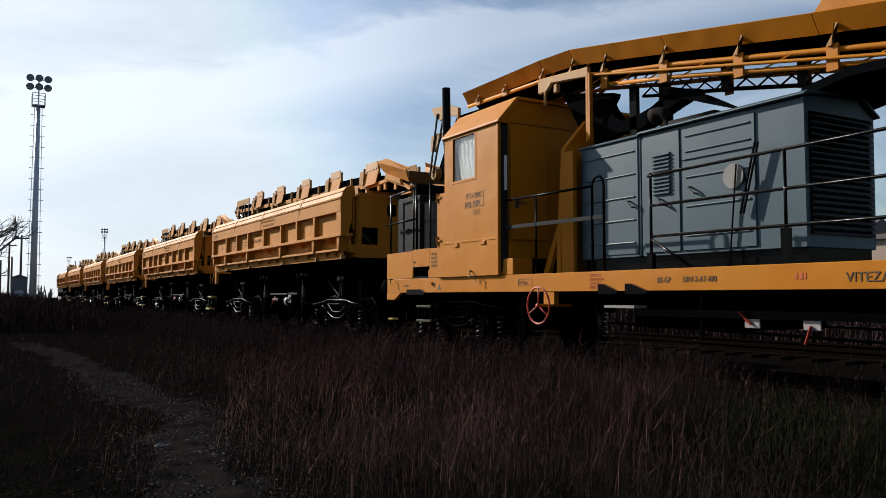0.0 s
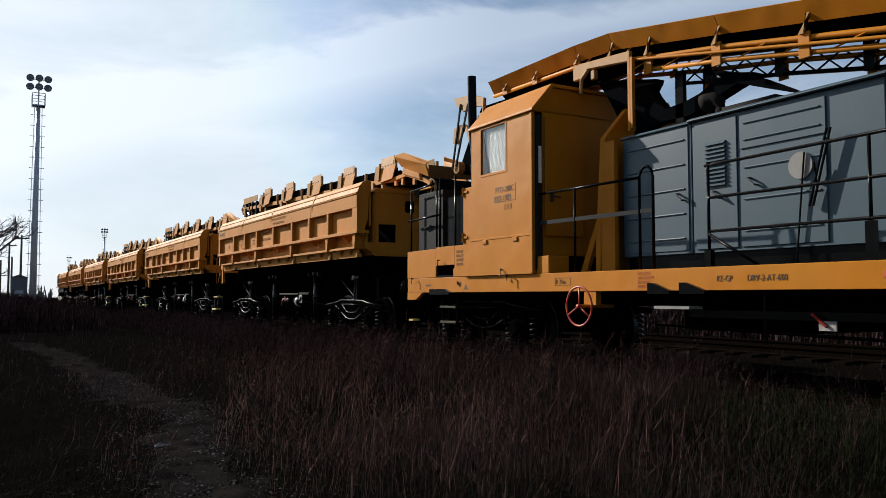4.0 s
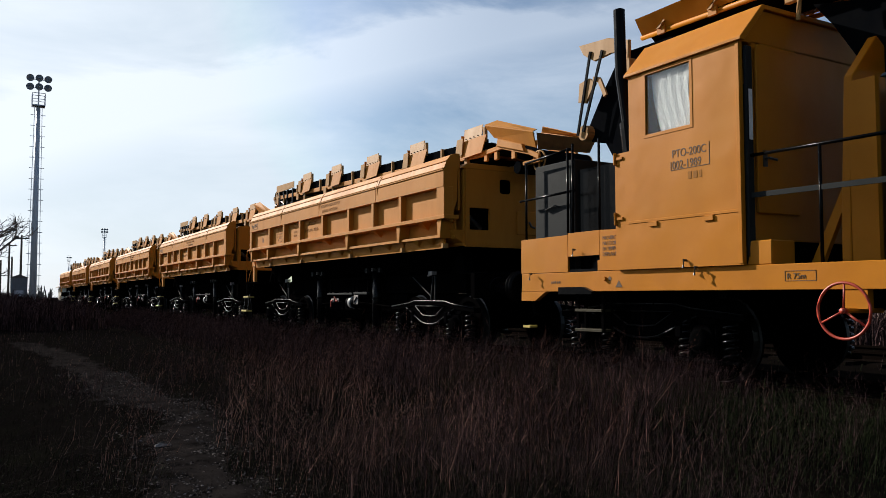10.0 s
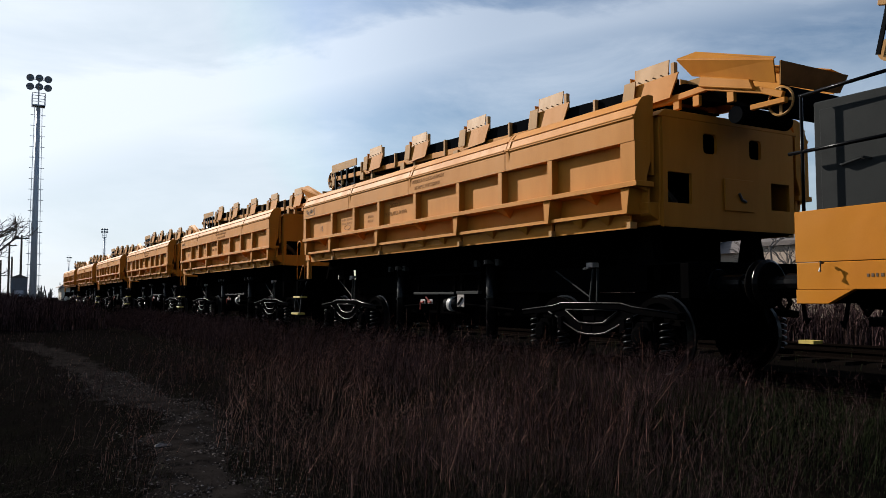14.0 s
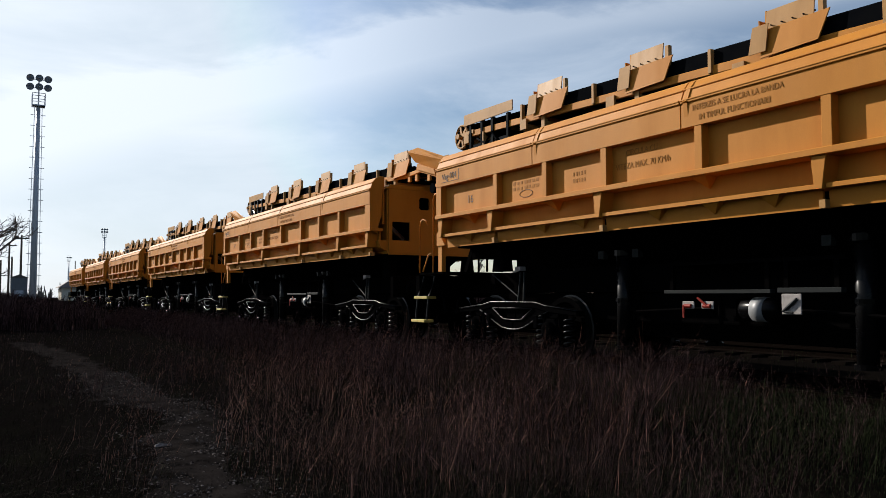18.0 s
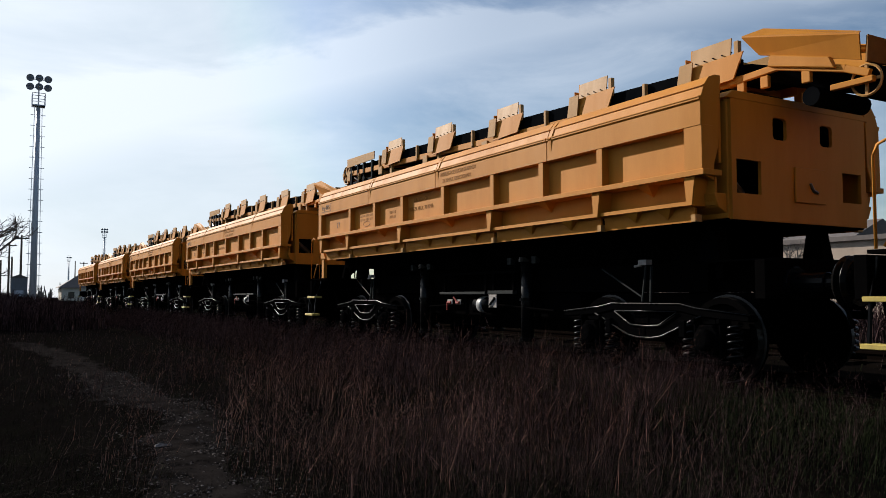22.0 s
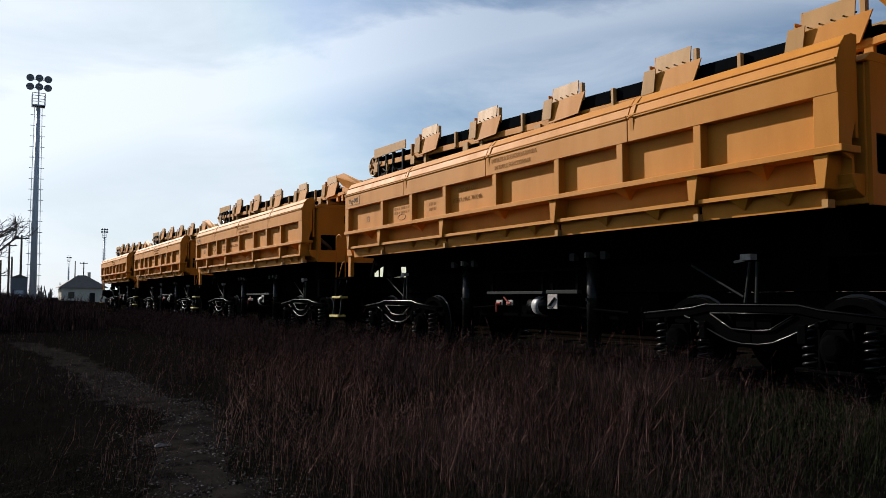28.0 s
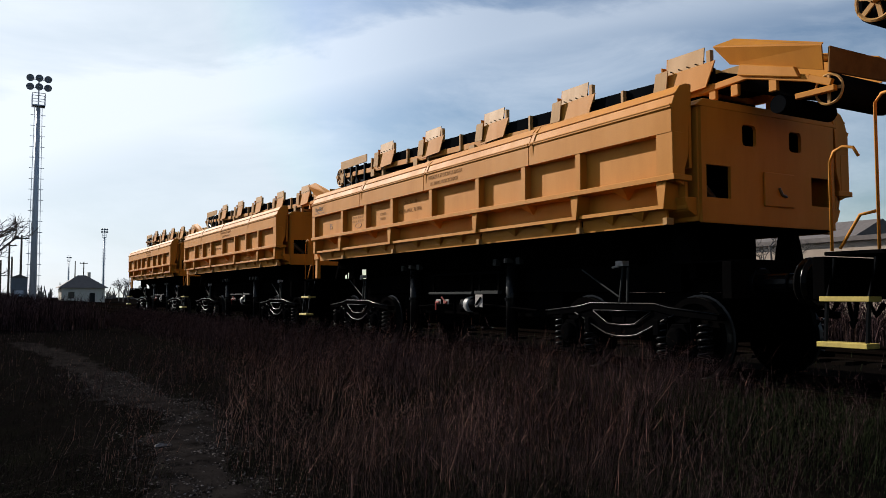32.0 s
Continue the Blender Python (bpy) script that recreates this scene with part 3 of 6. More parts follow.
def build_conveyor(root):
    bm = B()
    for s in (-1, 1):
        prism(bm, [(0.35, belt_top(0.35) - 0.29), (11.5, belt_top(11.5) - 0.29), (11.5, belt_top(11.5) - 0.185), (0.35, belt_top(0.35) - 0.185)], s * 0.45, s * 0.50, "x")
    for i in range(12):
        y = 0.6 + i * 0.98
        box(bm, -0.46, 0.46, y - 0.03, y + 0.03, belt_top(y) - 0.27, belt_top(y) - 0.21)
    conv = part("conveyor", bm, YELLOW, root, "faded yellow belt conveyor along the hopper's top", 0.006)
    bm = B()
    pr = [(-0.43, 0.0), (-0.25, -0.14), (0.25, -0.14), (0.43, 0.0), (0.43, -0.02), (0.25, -0.17), (-0.25, -0.17), (-0.43, -0.02)]
    lo = [bm.verts.new((a, -0.95, 3.10 + b)) for a, b in pr]
    mi = [bm.verts.new((a, 0.3, belt_top(0.3) - 0.06 + b)) for a, b in pr]
    hi = [bm.verts.new((a, 11.66, belt_top(11.66) - 0.06 + b)) for a, b in pr]
    for p, q in ((lo, mi), (mi, hi)):
        for i in range(8):
            bm.faces.new((p[i], p[(i + 1) % 8], q[(i + 1) % 8], q[i]))
    part("belt", bm, RUBBER, conv, "black rubber conveyor belt")
    bm = B()
    prism(bm, [(0.5, belt_top(0.5) - 0.33), (11.4, belt_top(11.4) - 0.50), (11.4, belt_top(11.4) - 0.48), (0.5, belt_top(0.5) - 0.31)], -0.40, 0.40, "x")
    part("return_belt", bm, RUBBER, conv)
    for s in (-1, 1):
        ys = [0.35, 1.85, 3.92, 6.0, 8.05, 9.75]
        for a, b in zip(ys, ys[1:]):
            bm = B()
            prism(bm, [(a + 0.015, belt_top(a) - 0.18), (b - 0.015, belt_top(b) - 0.18), (b - 0.015, belt_top(b) + 0.0), (a + 0.015, belt_top(a) + 0.0)], s * 0.45, s * 0.475, "x")
            part("side_skirt", bm, RUBBER, conv, "black rubber side skirt")
            bm = B()
            box(bm, s * 0.44, s * 0.53, b - 0.025, b + 0.025, belt_top(b) - 0.28, belt_top(b) + 0.005)
            part("skirt_post", bm, PALE, conv, bevel=0.004)
    for y in (1.0, 3.0, 5.1, 7.2, 9.2, 10.9):
        bm = B()
        for s in (-1, 1):
            box(bm, s * 0.46, s * 0.52, y - 0.04, y + 0.04, 3.0, belt_top(y) - 0.26)
        box(bm, -0.46, 0.46, y - 0.03, y + 0.03, belt_top(y) - 0.40, belt_top(y) - 0.34)
        pieces("conveyor_leg", bm, PALE, conv)
        bm = B()
        tube(bm, [(-0.5, y + 0.5, belt_top(y + 0.5) - 0.36), (0.5, y + 0.5, belt_top(y + 0.5) - 0.36)], 0.06, 10)
        box(bm, -0.53, -0.50, y + 0.42, y + 0.58, belt_top(y + 0.5) - 0.40, belt_top(y + 0.5) - 0.24)
        pieces("idler_roller", bm, PALE, conv)
    for yf in FLAPS:
        z = belt_top(yf - 0.35)
        for s in (-1, 1):
            bm = B()
            # upright plate, leaning out a little, with its dark end plate
            prism(bm, [(s * 0.49, z + 0.04), (s * 0.465, z + 0.265), (s * 0.48, z + 0.265), (s * 0.505, z + 0.04)], yf - 0.58, yf, "y")
            box(bm, s * 0.46, s * 0.52, yf - 0.70, yf - 0.64, z - 0.05, z + 0.20)
            fl = part("chute_flap", bm, PALE, conv, "hinged yellow steel chute flap", 0.003)
            bm = B()
            prism(bm, [(s * 0.33, z - 0.02), (s * 0.33, z + 0.27), (s * 0.48, z + 0.27), (s * 0.50, z - 0.02)], yf + 0.0, yf + 0.015, "y")
            prism(bm, [(s * 0.30, z - 0.06), (s * 0.30, z + 0.17), (s * 0.52, z + 0.17), (s * 0.50, z - 0.06)], yf + 0.06, yf + 0.075, "y")
            part("end_plate", bm, YELLOW, fl)
            bm = B()
            # lower flared apron and the small square plate beside it
            v = [bm.verts.new(c) for c in ((s * 0.565, yf - 0.66, z - 0.24), (s * 0.565, yf + 0.02, z - 0.26), (s * 0.54, yf + 0.02, z + 0.04), (s * 0.54, yf - 0.78, z + 0.05),
                                            (s * 0.545, yf - 0.66, z - 0.24), (s * 0.545, yf + 0.02, z - 0.26), (s * 0.52, yf + 0.02, z + 0.05), (s * 0.52, yf - 0.78, z + 0.06))]
            for f in ((0, 1, 2, 3), (7, 6, 5, 4), (0, 4, 5, 1), (1, 5, 6, 2), (2, 6, 7, 3), (3, 7, 4, 0)):
                bm.faces.new([v[i] for i in f])
            part("apron", bm, YELLOW, fl)
            bm = B()
            prism(bm, [(yf - 0.06, z - 0.20), (yf + 0.16, z - 0.20), (yf + 0.10, z + 0.09), (yf - 0.10, z + 0.09)], s * 0.575, s * 0.588, "x")
            part("cover_plate", bm, PALE, fl, "sun-bleached square cover plate")
            bm = B()
            for i in range(5):
                tube(bm, [(s * 0.50, yf - 0.08 - i * 0.13, z + 0.085), (s * 0.52, yf - 0.08 - i * 0.13, z + 0.085)], 0.008, 6)
            pieces("bolt", bm, TREAD, fl)
    # tail: long cover, drum and its bearing plate
    bm = B()
    for s in (-1, 1):
        prism(bm, [(9.98, belt_top(9.98) - 0.04), (11.46, belt_top(11.46) - 0.10), (11.46, belt_top(11.46) + 0.10), (9.98, belt_top(9.98) + 0.13)], s * 0.52, s * 0.54, "x")
    pieces("tail_cover", bm, PALE, conv, "long pale tail cover plate", 0.004)
    bm = B()
    tube(bm, [(-0.42, 11.66, 3.76), (0.42, 11.66, 3.76)], 0.235, 24)
    dr = part("tail_drum", bm, RUBBER, conv, "belt-wrapped tail drum")
    bm = B()
    for s in (-1, 1):
        tube(bm, [(s * 0.455, 11.66 + 0.205 * math.cos(a * math.pi / 12), 3.76 + 0.205 * math.sin(a * math.pi / 12)) for a in range(24)], 0.020, 6, closed=True)
        for a in (0.3, 1.35, 2.4):
            bar(bm, [(s * 0.455, 11.66 - 0.2 * math.cos(a), 3.76 - 0.2 * math.sin(a)), (s * 0.455, 11.66 + 0.2 * math.cos(a), 3.76 + 0.2 * math.sin(a))], 0.045, 0.02)
        tube(bm, [(s * 0.47, 11.66, 3.76), (s * 0.55, 11.66, 3.76)], 0.05, 10)
        bar(bm, [(s * 0.50, 11.7, 3.76), (s * 0.50, 11.2, 3.78)], 0.06, 0.03)
    pieces("drum_end", bm, PALE, dr, "pale spoked drum end")
    bm = B()
    for y in (11.28, 10.92, 10.6, 10.15):
        box(bm, -0.52, -0.46, y - 0.03, y + 0.03, 3.20, belt_top(y) - 0.05)
    box(bm, -0.50, -0.46, 10.2, 11.3, 3.48, 3.54)
    tube(bm, [(-0.52, 11.05, 3.62), (-0.52, 10.8, 3.5), (-0.52, 10.6, 3.66), (-0.52, 10.45, 3.5)], 0.02, 6)
    part("tail_frame", bm, BLACK, conv)
    # head: bent frame, hopper mouth, drum
    bm = B()
    for s in (-1, 1):
        bar(bm, [(s * 0.50, 0.50, 3.33), (s * 0.50, -0.12, 3.36), (s * 0.50, -0.88, 3.15), (s * 0.50, -1.12, 3.05)], 0.075, 0.05)
        box(bm, s * 0.47, s * 0.53, -1.16, -0.72, 2.96, 3.02)
        for y, z in ((0.36, 3.22), (0.05, 3.20), (-0.45, 3.14)):
            box(bm, s * 0.47, s * 0.52, y - 0.05, y + 0.05, z - 0.03, z + 0.10)
    hf = pieces("head_frame", bm, YELLOW, conv, "bent yellow conveyor head frame", 0.006)[0]
    bm = B()
    tube(bm, [(-0.44, -1.06, 3.0), (0.44, -1.06, 3.0)], 0.165, 20)
    tube(bm, [(-0.44, -0.45, 2.98), (0.44, -0.45, 2.98)], 0.10, 14)
    part("head_drum", bm, RUBBER, hf, "belt-wrapped head drum")
    bm = B()
    for s in (-1, 1):
        tube(bm, [(s * 0.46, -1.06 + 0.15 * math.cos(a * math.pi / 12), 3.0 + 0.15 * math.sin(a * math.pi / 12)) for a in range(24)], 0.014, 6, closed=True)
        bar(bm, [(s * 0.46, -1.06, 2.86), (s * 0.46, -1.06, 3.14)], 0.03, 0.02)
        bar(bm, [(s * 0.46, -1.20, 3.0), (s * 0.46, -0.92, 3.0)], 0.03, 0.02)
    pieces("drum_end", bm, PALE, hf)
    bm = B()
    for s in (-1, 1):
        v = [bm.verts.new(c) for c in ((s * 0.50, 0.12, 3.55), (s * 0.50, -1.03, 3.20), (s * 0.60, -1.08, 3.42), (s * 0.60, 0.27, 3.77), (s * 0.48, 0.12, 3.55), (s * 0.48, -1.03, 3.20), (s * 0.58, -1.08, 3.43), (s * 0.58, 0.27, 3.78))]
        for f in ((0, 1, 2, 3), (7, 6, 5, 4), (0, 4, 5, 1), (1, 5, 6, 2), (2, 6, 7, 3), (3, 7, 4, 0)):
            bm.faces.new([v[i] for i in f])
    hm = pieces("head_hopper", bm, YELLOW, conv, "flared yellow receiving hopper over the conveyor head")[0]
    bm = B()
    for s in (-1, 1):
        v = [bm.verts.new(c) for c in ((s * 0.59, 0.27, 3.775), (s * 0.59, -1.08, 3.425), (s * 0.47, -1.02, 3.48), (s * 0.47, 0.08, 3.83))]
        w = [bm.verts.new(q.co + Vector((0, 0, 0.012))) for q in v]
        bm.faces.new(v[::-1]), bm.faces.new(w)
        for i in range(4):
            bm.faces.new((v[i], v[(i + 1) % 4], w[(i + 1) % 4], w[i]))
    pieces("hopper_lip", bm, YELLOW, hm)
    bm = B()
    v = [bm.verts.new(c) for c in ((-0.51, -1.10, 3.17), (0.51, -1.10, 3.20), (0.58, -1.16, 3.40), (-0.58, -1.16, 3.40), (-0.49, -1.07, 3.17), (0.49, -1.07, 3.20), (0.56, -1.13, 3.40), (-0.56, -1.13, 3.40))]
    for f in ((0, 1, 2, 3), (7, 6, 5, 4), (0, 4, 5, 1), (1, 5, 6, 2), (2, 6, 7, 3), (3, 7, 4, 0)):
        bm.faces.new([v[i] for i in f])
    # shade of this sheet is put into its colour
    part("hopper_front", bm, SHADEBROWN, hm, "front sheet of the receiving hopper, coloured dark brown for its shade")
    bm = B()
    prism(bm, [(-0.02, 3.38), (-0.80, 3.17), (-0.74, 3.30), (-0.06, 3.50)], -0.56, -0.50, "x")
    prism(bm, [(-0.02, 3.38), (-0.80, 3.17), (-0.74, 3.30), (-0.06, 3.50)], 0.50, 0.56, "x")
    pieces("motor_guard", bm, YELLOW, hf, bevel=0.01)


def build_wagon():
    root = new("hopper_wagon")
    for s in (-1, 1):
        bm = B()
        box(bm, s * 1.37, s * 1.415, 0.06, 10.70, 2.17, 2.68)
        box(bm, s * 1.27, s * 1.305, 0.06, 10.70, 1.86, 2.168)
        box(bm, s * 1.20, s * 1.24, 0.06, 10.70, 2.3, 3.18)
        pieces("side_wall", bm, YELLOW, root, "orange-yellow recessed steel side sheet")
        for a, b in zip(SEAMS, SEAMS[1:]):
            bm = B()
            prof = [(1.52, 2.66), (1.52, 2.915), (1.535, 2.92), (1.535, 2.945), (1.505, 2.965), (1.455, 3.09), (1.39, 3.17), (1.30, 3.205), (1.22, 3.205), (1.22, 3.15), (1.30, 2.66)]
            prism(bm, [(s * px, pz) for px, pz in prof], a + 0.006, b - 0.006, "y")
            for px, pz in ((1.530, 2.950), (1.466, 3.075)):
                tube(bm, [(s * px, a + 0.006, pz), (s * px, b - 0.006, pz)], 0.012, 8)
            bd = part("top_band", bm, YELLOW, root, "yellow folded top band of the hopper side", 0.004)
            if b < 10:
                bm = B()
                prism(bm, [(s * (px + 0.012), pz + 0.004) for px, pz in ((1.50, 2.67), (1.52, 2.915), (1.535, 2.93), (1.505, 2.965), (1.455, 3.09), (1.38, 3.17), (1.36, 3.10), (1.40, 2.67))], b - 0.10, b - 0.045, "y")
                part("seam_strip", bm, YELLOW, bd)
        for y in RIBS:
            bm = B()
            box(bm, s * 1.35, s * 1.515, y, y + 0.10, 2.205, 2.668)
            part("rib", bm, YELLOW, root, bevel=0.004)
        for y0, y1 in ((0.03, 0.27), (10.56, 10.72)):
            bm = B()
            box(bm, s * 1.35, s * 1.515, y0, y1, 2.205, 2.668)
            part("corner_stile", bm, YELLOW, root, bevel=0.004)
        bm = B()
        box(bm, s * 1.26, s * 1.53, 0.0, 10.74, 2.150, 2.212)
        part("side_flange", bm, YELLOW, root, "long horizontal yellow flange", 0.005)
        for y in BRACKETS:
            bm = B()
            prism(bm, [(y - 0.075, 2.15), (y + 0.075, 2.15), (y + 0.045, 1.855), (y - 0.03, 1.855)], s * 1.30, s * 1.50, "x")
            part("bracket", bm, YELLOW, root, bevel=0.004)
        for a, b in zip(BRACKETS, BRACKETS[1:]):
            bm = B()
            prism(bm, [(s * 1.28, 1.935), (s * 1.47, 1.905), (s * 1.47, 1.862), (s * 1.45, 1.862), (s * 1.28, 1.88)], a + 0.06, b - 0.05, "y")
            part("ledge", bm, YELLOW, root, bevel=0.003)
            bm = B()
            prism(bm, [(s * 1.375, 1.875), (s * 1.36, 1.70), (s * 1.33, 1.70), (s * 1.345, 1.875)], a + 0.05, b - 0.01, "y")
            sk = part("skirt", bm, YELLOW, root, "sloping yellow skirt sheet")
            bm = B()
            box(bm, s * 1.33, s * 1.43, a - 0.01, a + 0.05, 1.695, 1.77)
            part("skirt_stop", bm, PALE, sk)
        for rows, half, drop, xo, xi, zt in ((GUSSETS, 0.10, 0.125, 1.49, 1.305, 2.149), (LOWER_GUSSETS, 0.115, 0.115, 1.455, 1.375, 1.866)):
            for y in rows:
                bm = B()
                v = [bm.verts.new(c) for c in ((s * xo, y - half, zt), (s * xo, y + half, zt), (s * xi, y, zt - drop), (s * (xi - 0.03), y - half, zt), (s * (xi - 0.03), y + half, zt))]
                for f in ((0, 1, 2), (0, 3, 2), (1, 2, 4), (0, 1, 4, 3), (3, 4, 2)):
                    bm.faces.new([v[i] for i in f])
                part("gusset", bm, YELLOW, root)
        # closed ends of the side boxes
        for y0, y1 in ((0.035, 0.075), (10.70, 10.735)):
            bm = B()
            prof = [(1.50, 2.16), (1.50, 2.93), (1.45, 3.08), (1.38, 3.16), (1.33, 3.18), (1.29, 3.10), (1.26, 2.95), (1.27, 2.45), (1.33, 2.28), (1.34, 2.10)]
            prism(bm, [(s * a, b) for a, b in prof], y0, y1, "y")
            part("side_end", bm, YELLOW, root, bevel=0.004)
        bm = B()
        prism(bm, [(s * 1.02, 1.715), (s * 1.28, 1.84), (s * 1.34, 1.98), (s * 1.06, 1.99)], 0.04, 0.42, "y")
        part("corner_wedge", bm, YELLOW, root, bevel=0.006)
    # front end wall with its openings, and an added black sheet that makes them dark
    holes = [(-0.49, -0.26, 2.60, 2.84), (0.31, 0.53, 2.60, 2.84), (-1.07, -0.69, 1.99, 2.345), (0.70, 1.05, 1.99, 2.33)]
    bm = B()
    pierced(bm, -1.14, 1.14, 1.715, 2.97, -0.02, 0.02, holes)
    for x0, x1, z0, z1 in holes[:2]:
        for cx, dx in ((x0, 0.045), (x1, -0.045)):
            for cz, dz in ((z0, 0.045), (z1, -0.045)):
                prism(bm, [(cx, cz), (cx + dx, cz), (cx + dx * 0.3, cz + dz * 0.3), (cx, cz + dz)], -0.019, 0.019, "y")
    ew = part("end_wall", bm, YELLOW, root, "yellow end wall with two small and two large openings")
    bm = B()
    prism(bm, [(-1.22, 2.972), (1.22, 2.972), (1.10, 3.06), (-1.10, 3.06)], -0.02, 0.9, "y")
    box(bm, -1.16, -1.13, 0.02, 0.9, 1.73, 2.97)
    box(bm, 1.13, 1.16, 0.02, 0.9, 1.73, 2.97)
    part("end_housing", bm, YELLOW, root, bevel=0.006)
    bm = B()
    box(bm, -1.12, 1.12, 0.30, 0.34, 1.74, 2.96)
    box(bm, -1.12, 1.12, 0.03, 0.55, 1.70, 1.73)
    part("inner_wall", bm, MATTE, root)
    bm = B()
    box(bm, -0.16, 0.36, -0.045, -0.02, 1.94, 2.33)
    dp = part("access_panel", bm, YELLOW, ew, "bolted yellow access panel", 0.008)
    bm = B()
    tube(bm, [(0.08, -0.05, 2.16), (0.12, -0.06, 2.08), (0.19, -0.06, 2.06)], 0.018, 6)
    part("panel_handle", bm, STEEL, ew)
    bm = B()
    tube(bm, [(-1.0, 0.22, 2.25), (-0.72, 0.22, 2.02)], 0.05, 10)
    tube(bm, [(0.74, 0.22, 2.0), (0.78, 0.22, 2.2)], 0.05, 10)
    pieces("hydraulic_ram", bm, STEEL, root)
    bm = B()
    box(bm, -1.20, 1.20, 10.66, 10.70, 1.73, 3.1)
    part("rear_wall", bm, YELLOW, root)
    bm = B()
    box(bm, -1.21, 1.21, 0.62, 10.65, 2.86, 2.92)
    part("loading_floor", bm, RUBBER, root)
    bm = B()
    prism(bm, [(-1.26, 1.86), (-1.20, 1.735), (-0.67, 1.32), (0.67, 1.32), (1.20, 1.735), (1.26, 1.86)], 1.3, 8.9, "y")
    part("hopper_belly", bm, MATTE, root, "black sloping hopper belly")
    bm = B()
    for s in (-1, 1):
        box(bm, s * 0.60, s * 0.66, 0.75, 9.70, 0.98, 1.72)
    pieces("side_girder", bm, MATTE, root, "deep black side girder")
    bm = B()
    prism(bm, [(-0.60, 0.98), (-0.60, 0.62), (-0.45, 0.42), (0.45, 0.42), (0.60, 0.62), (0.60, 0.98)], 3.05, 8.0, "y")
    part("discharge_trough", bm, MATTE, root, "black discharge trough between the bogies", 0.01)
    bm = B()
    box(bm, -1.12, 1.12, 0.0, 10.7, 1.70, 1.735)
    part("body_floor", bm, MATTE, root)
    build_conveyor(root)
    # underframe
    bm = B()
    for s in (-1, 1):
        box(bm, s * 0.33, s * 0.50, -0.38, 11.72, 0.98, 1.30)
    for y in (-0.50, 11.72):
        box(bm, -1.28, 1.28, y, y + 0.12, 0.90, 1.28)
    for y in (0.6, 1.65, 2.7, 4.2, 5.8, 7.4, 8.5, 9.4, 10.4, 11.2):
        box(bm, -0.64, 0.64, y - 0.06, y + 0.06, 1.12, 1.30)
    box(bm, -1.28, 1.28, 10.75, 11.72, 1.285, 1.32)
    box(bm, -1.0, 1.0, -0.38, 0.5, 1.285, 1.31)
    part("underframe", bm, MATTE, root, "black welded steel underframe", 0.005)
    for y in (0.45, 9.75):
        for s in (-1, 1):
            bm = B()
            prism(bm, [(y - 0.16, 1.30), (y + 0.16, 1.30), (y + 0.08, 1.71), (y - 0.08, 1.71)], s * 0.80, s * 0.98, "x")
            part("body_support", bm, MATTE, root, bevel=0.006)
    for s in (-1, 1):
        bm = B()
        prism(bm, [(9.60, 1.71), (10.66, 1.71), (10.60, 1.53), (9.60, 1.51)], s * 0.86, s * 0.90, "x")
        part("frame_web", bm, MATTE, root)
        bm = B()
        bar(bm, [(s * 0.88, 10.62, 1.69), (s * 0.88, 10.83, 1.31)], 0.09, 0.05)
        part("frame_brace", bm, MATTE, root)
        for y in (9.95, 10.2, 10.45):
            bm = B()
            box(bm, s * 0.87, s * 0.89, y - 0.015, y + 0.015, 1.31, 1.52)
            part("frame_post", bm, MATTE, root)
    bm = B()
    box(bm, -0.86, 0.86, 10.60, 10.66, 1.53, 1.70)
    part("frame_web", bm, MATTE, root)
    for y in (4.02, 7.17):
        for s in (-1, 1):
            bm = B()
            tube(bm, [(s * 0.80, y, 0.28), (s * 0.80, y, 1.46)], 0.095, 16)
            col = part("ram_column", bm, GLOSSBLACK, root, "black upright tipping cylinder", smooth=True)
            bm = B()
            for z0, z1, r in ((1.43, 1.50, 0.125), (0.86, 0.90, 0.115), (0.26, 0.31, 0.12)):
                tube(bm, [(s * 0.80, y, z0), (s * 0.80, y, z1)], r, 16)
            pieces("collar", bm, BLACK, col)
            bm = B()
            for dy in (-0.32, 0.30):
                box(bm, s * 0.84, s * 0.92, y + dy - 0.05, y + dy + 0.05, 1.40, 1.50)
            pieces("lug", bm, GREYBOX, root)
    for s in (-1, 1):
        bm = B()
        box(bm, s * 0.90, s * 0.98, 4.90, 6.33, 0.955, 0.995)
        box(bm, s * 0.90, s * 0.98, 4.14, 4.82, 0.960, 1.010)
        pb = part("brake_rack", bm, GREYBOX, root, "steel rack for the brake gear", 0.004)
        bm = B()
        for y in (4.20, 4.74, 4.96, 6.24):
            box(bm, s * 0.88, s * 0.92, y, y + 0.05, 0.99, 1.3)
        box(bm, s * 0.60, s * 0.92, 4.14, 6.30, 1.27, 1.31)
        part("rack_hanger", bm, MATTE, pb)
        bm = B()
        tube(bm, [(s * 0.84, 4.88, 0.79), (s * 0.84, 4.94, 0.79), (s * 0.84, 5.30, 0.79), (s * 0.84, 5.36, 0.79)], [0.07, 0.125, 0.125, 0.07], 20)
        part("air_tank", bm, BLACK, pb, "small dark air tank with a pale grey band", smooth=True)
        bm = B()
        tube(bm, [(s * 0.84, 5.02, 0.79), (s * 0.84, 5.18, 0.79)], 0.128, 20)
        part("band", bm, BANDGREY, pb, "pale grey painted band", smooth=True)
        bm = B()
        box(bm, s * 0.72, s * 0.86, 5.42, 5.58, 0.66, 0.90)
        tube(bm, [(s * 0.86, 5.7, 0.8), (s * 0.86, 6.9, 0.74)], 0.02, 6)
        tube(bm, [(s * 0.86, 4.9, 0.8), (s * 0.86, 3.3, 0.72)], 0.02, 6)
        tube(bm, [(s * 0.86, 5.62, 0.62), (s * 0.86, 5.62, 0.97)], 0.025, 8)
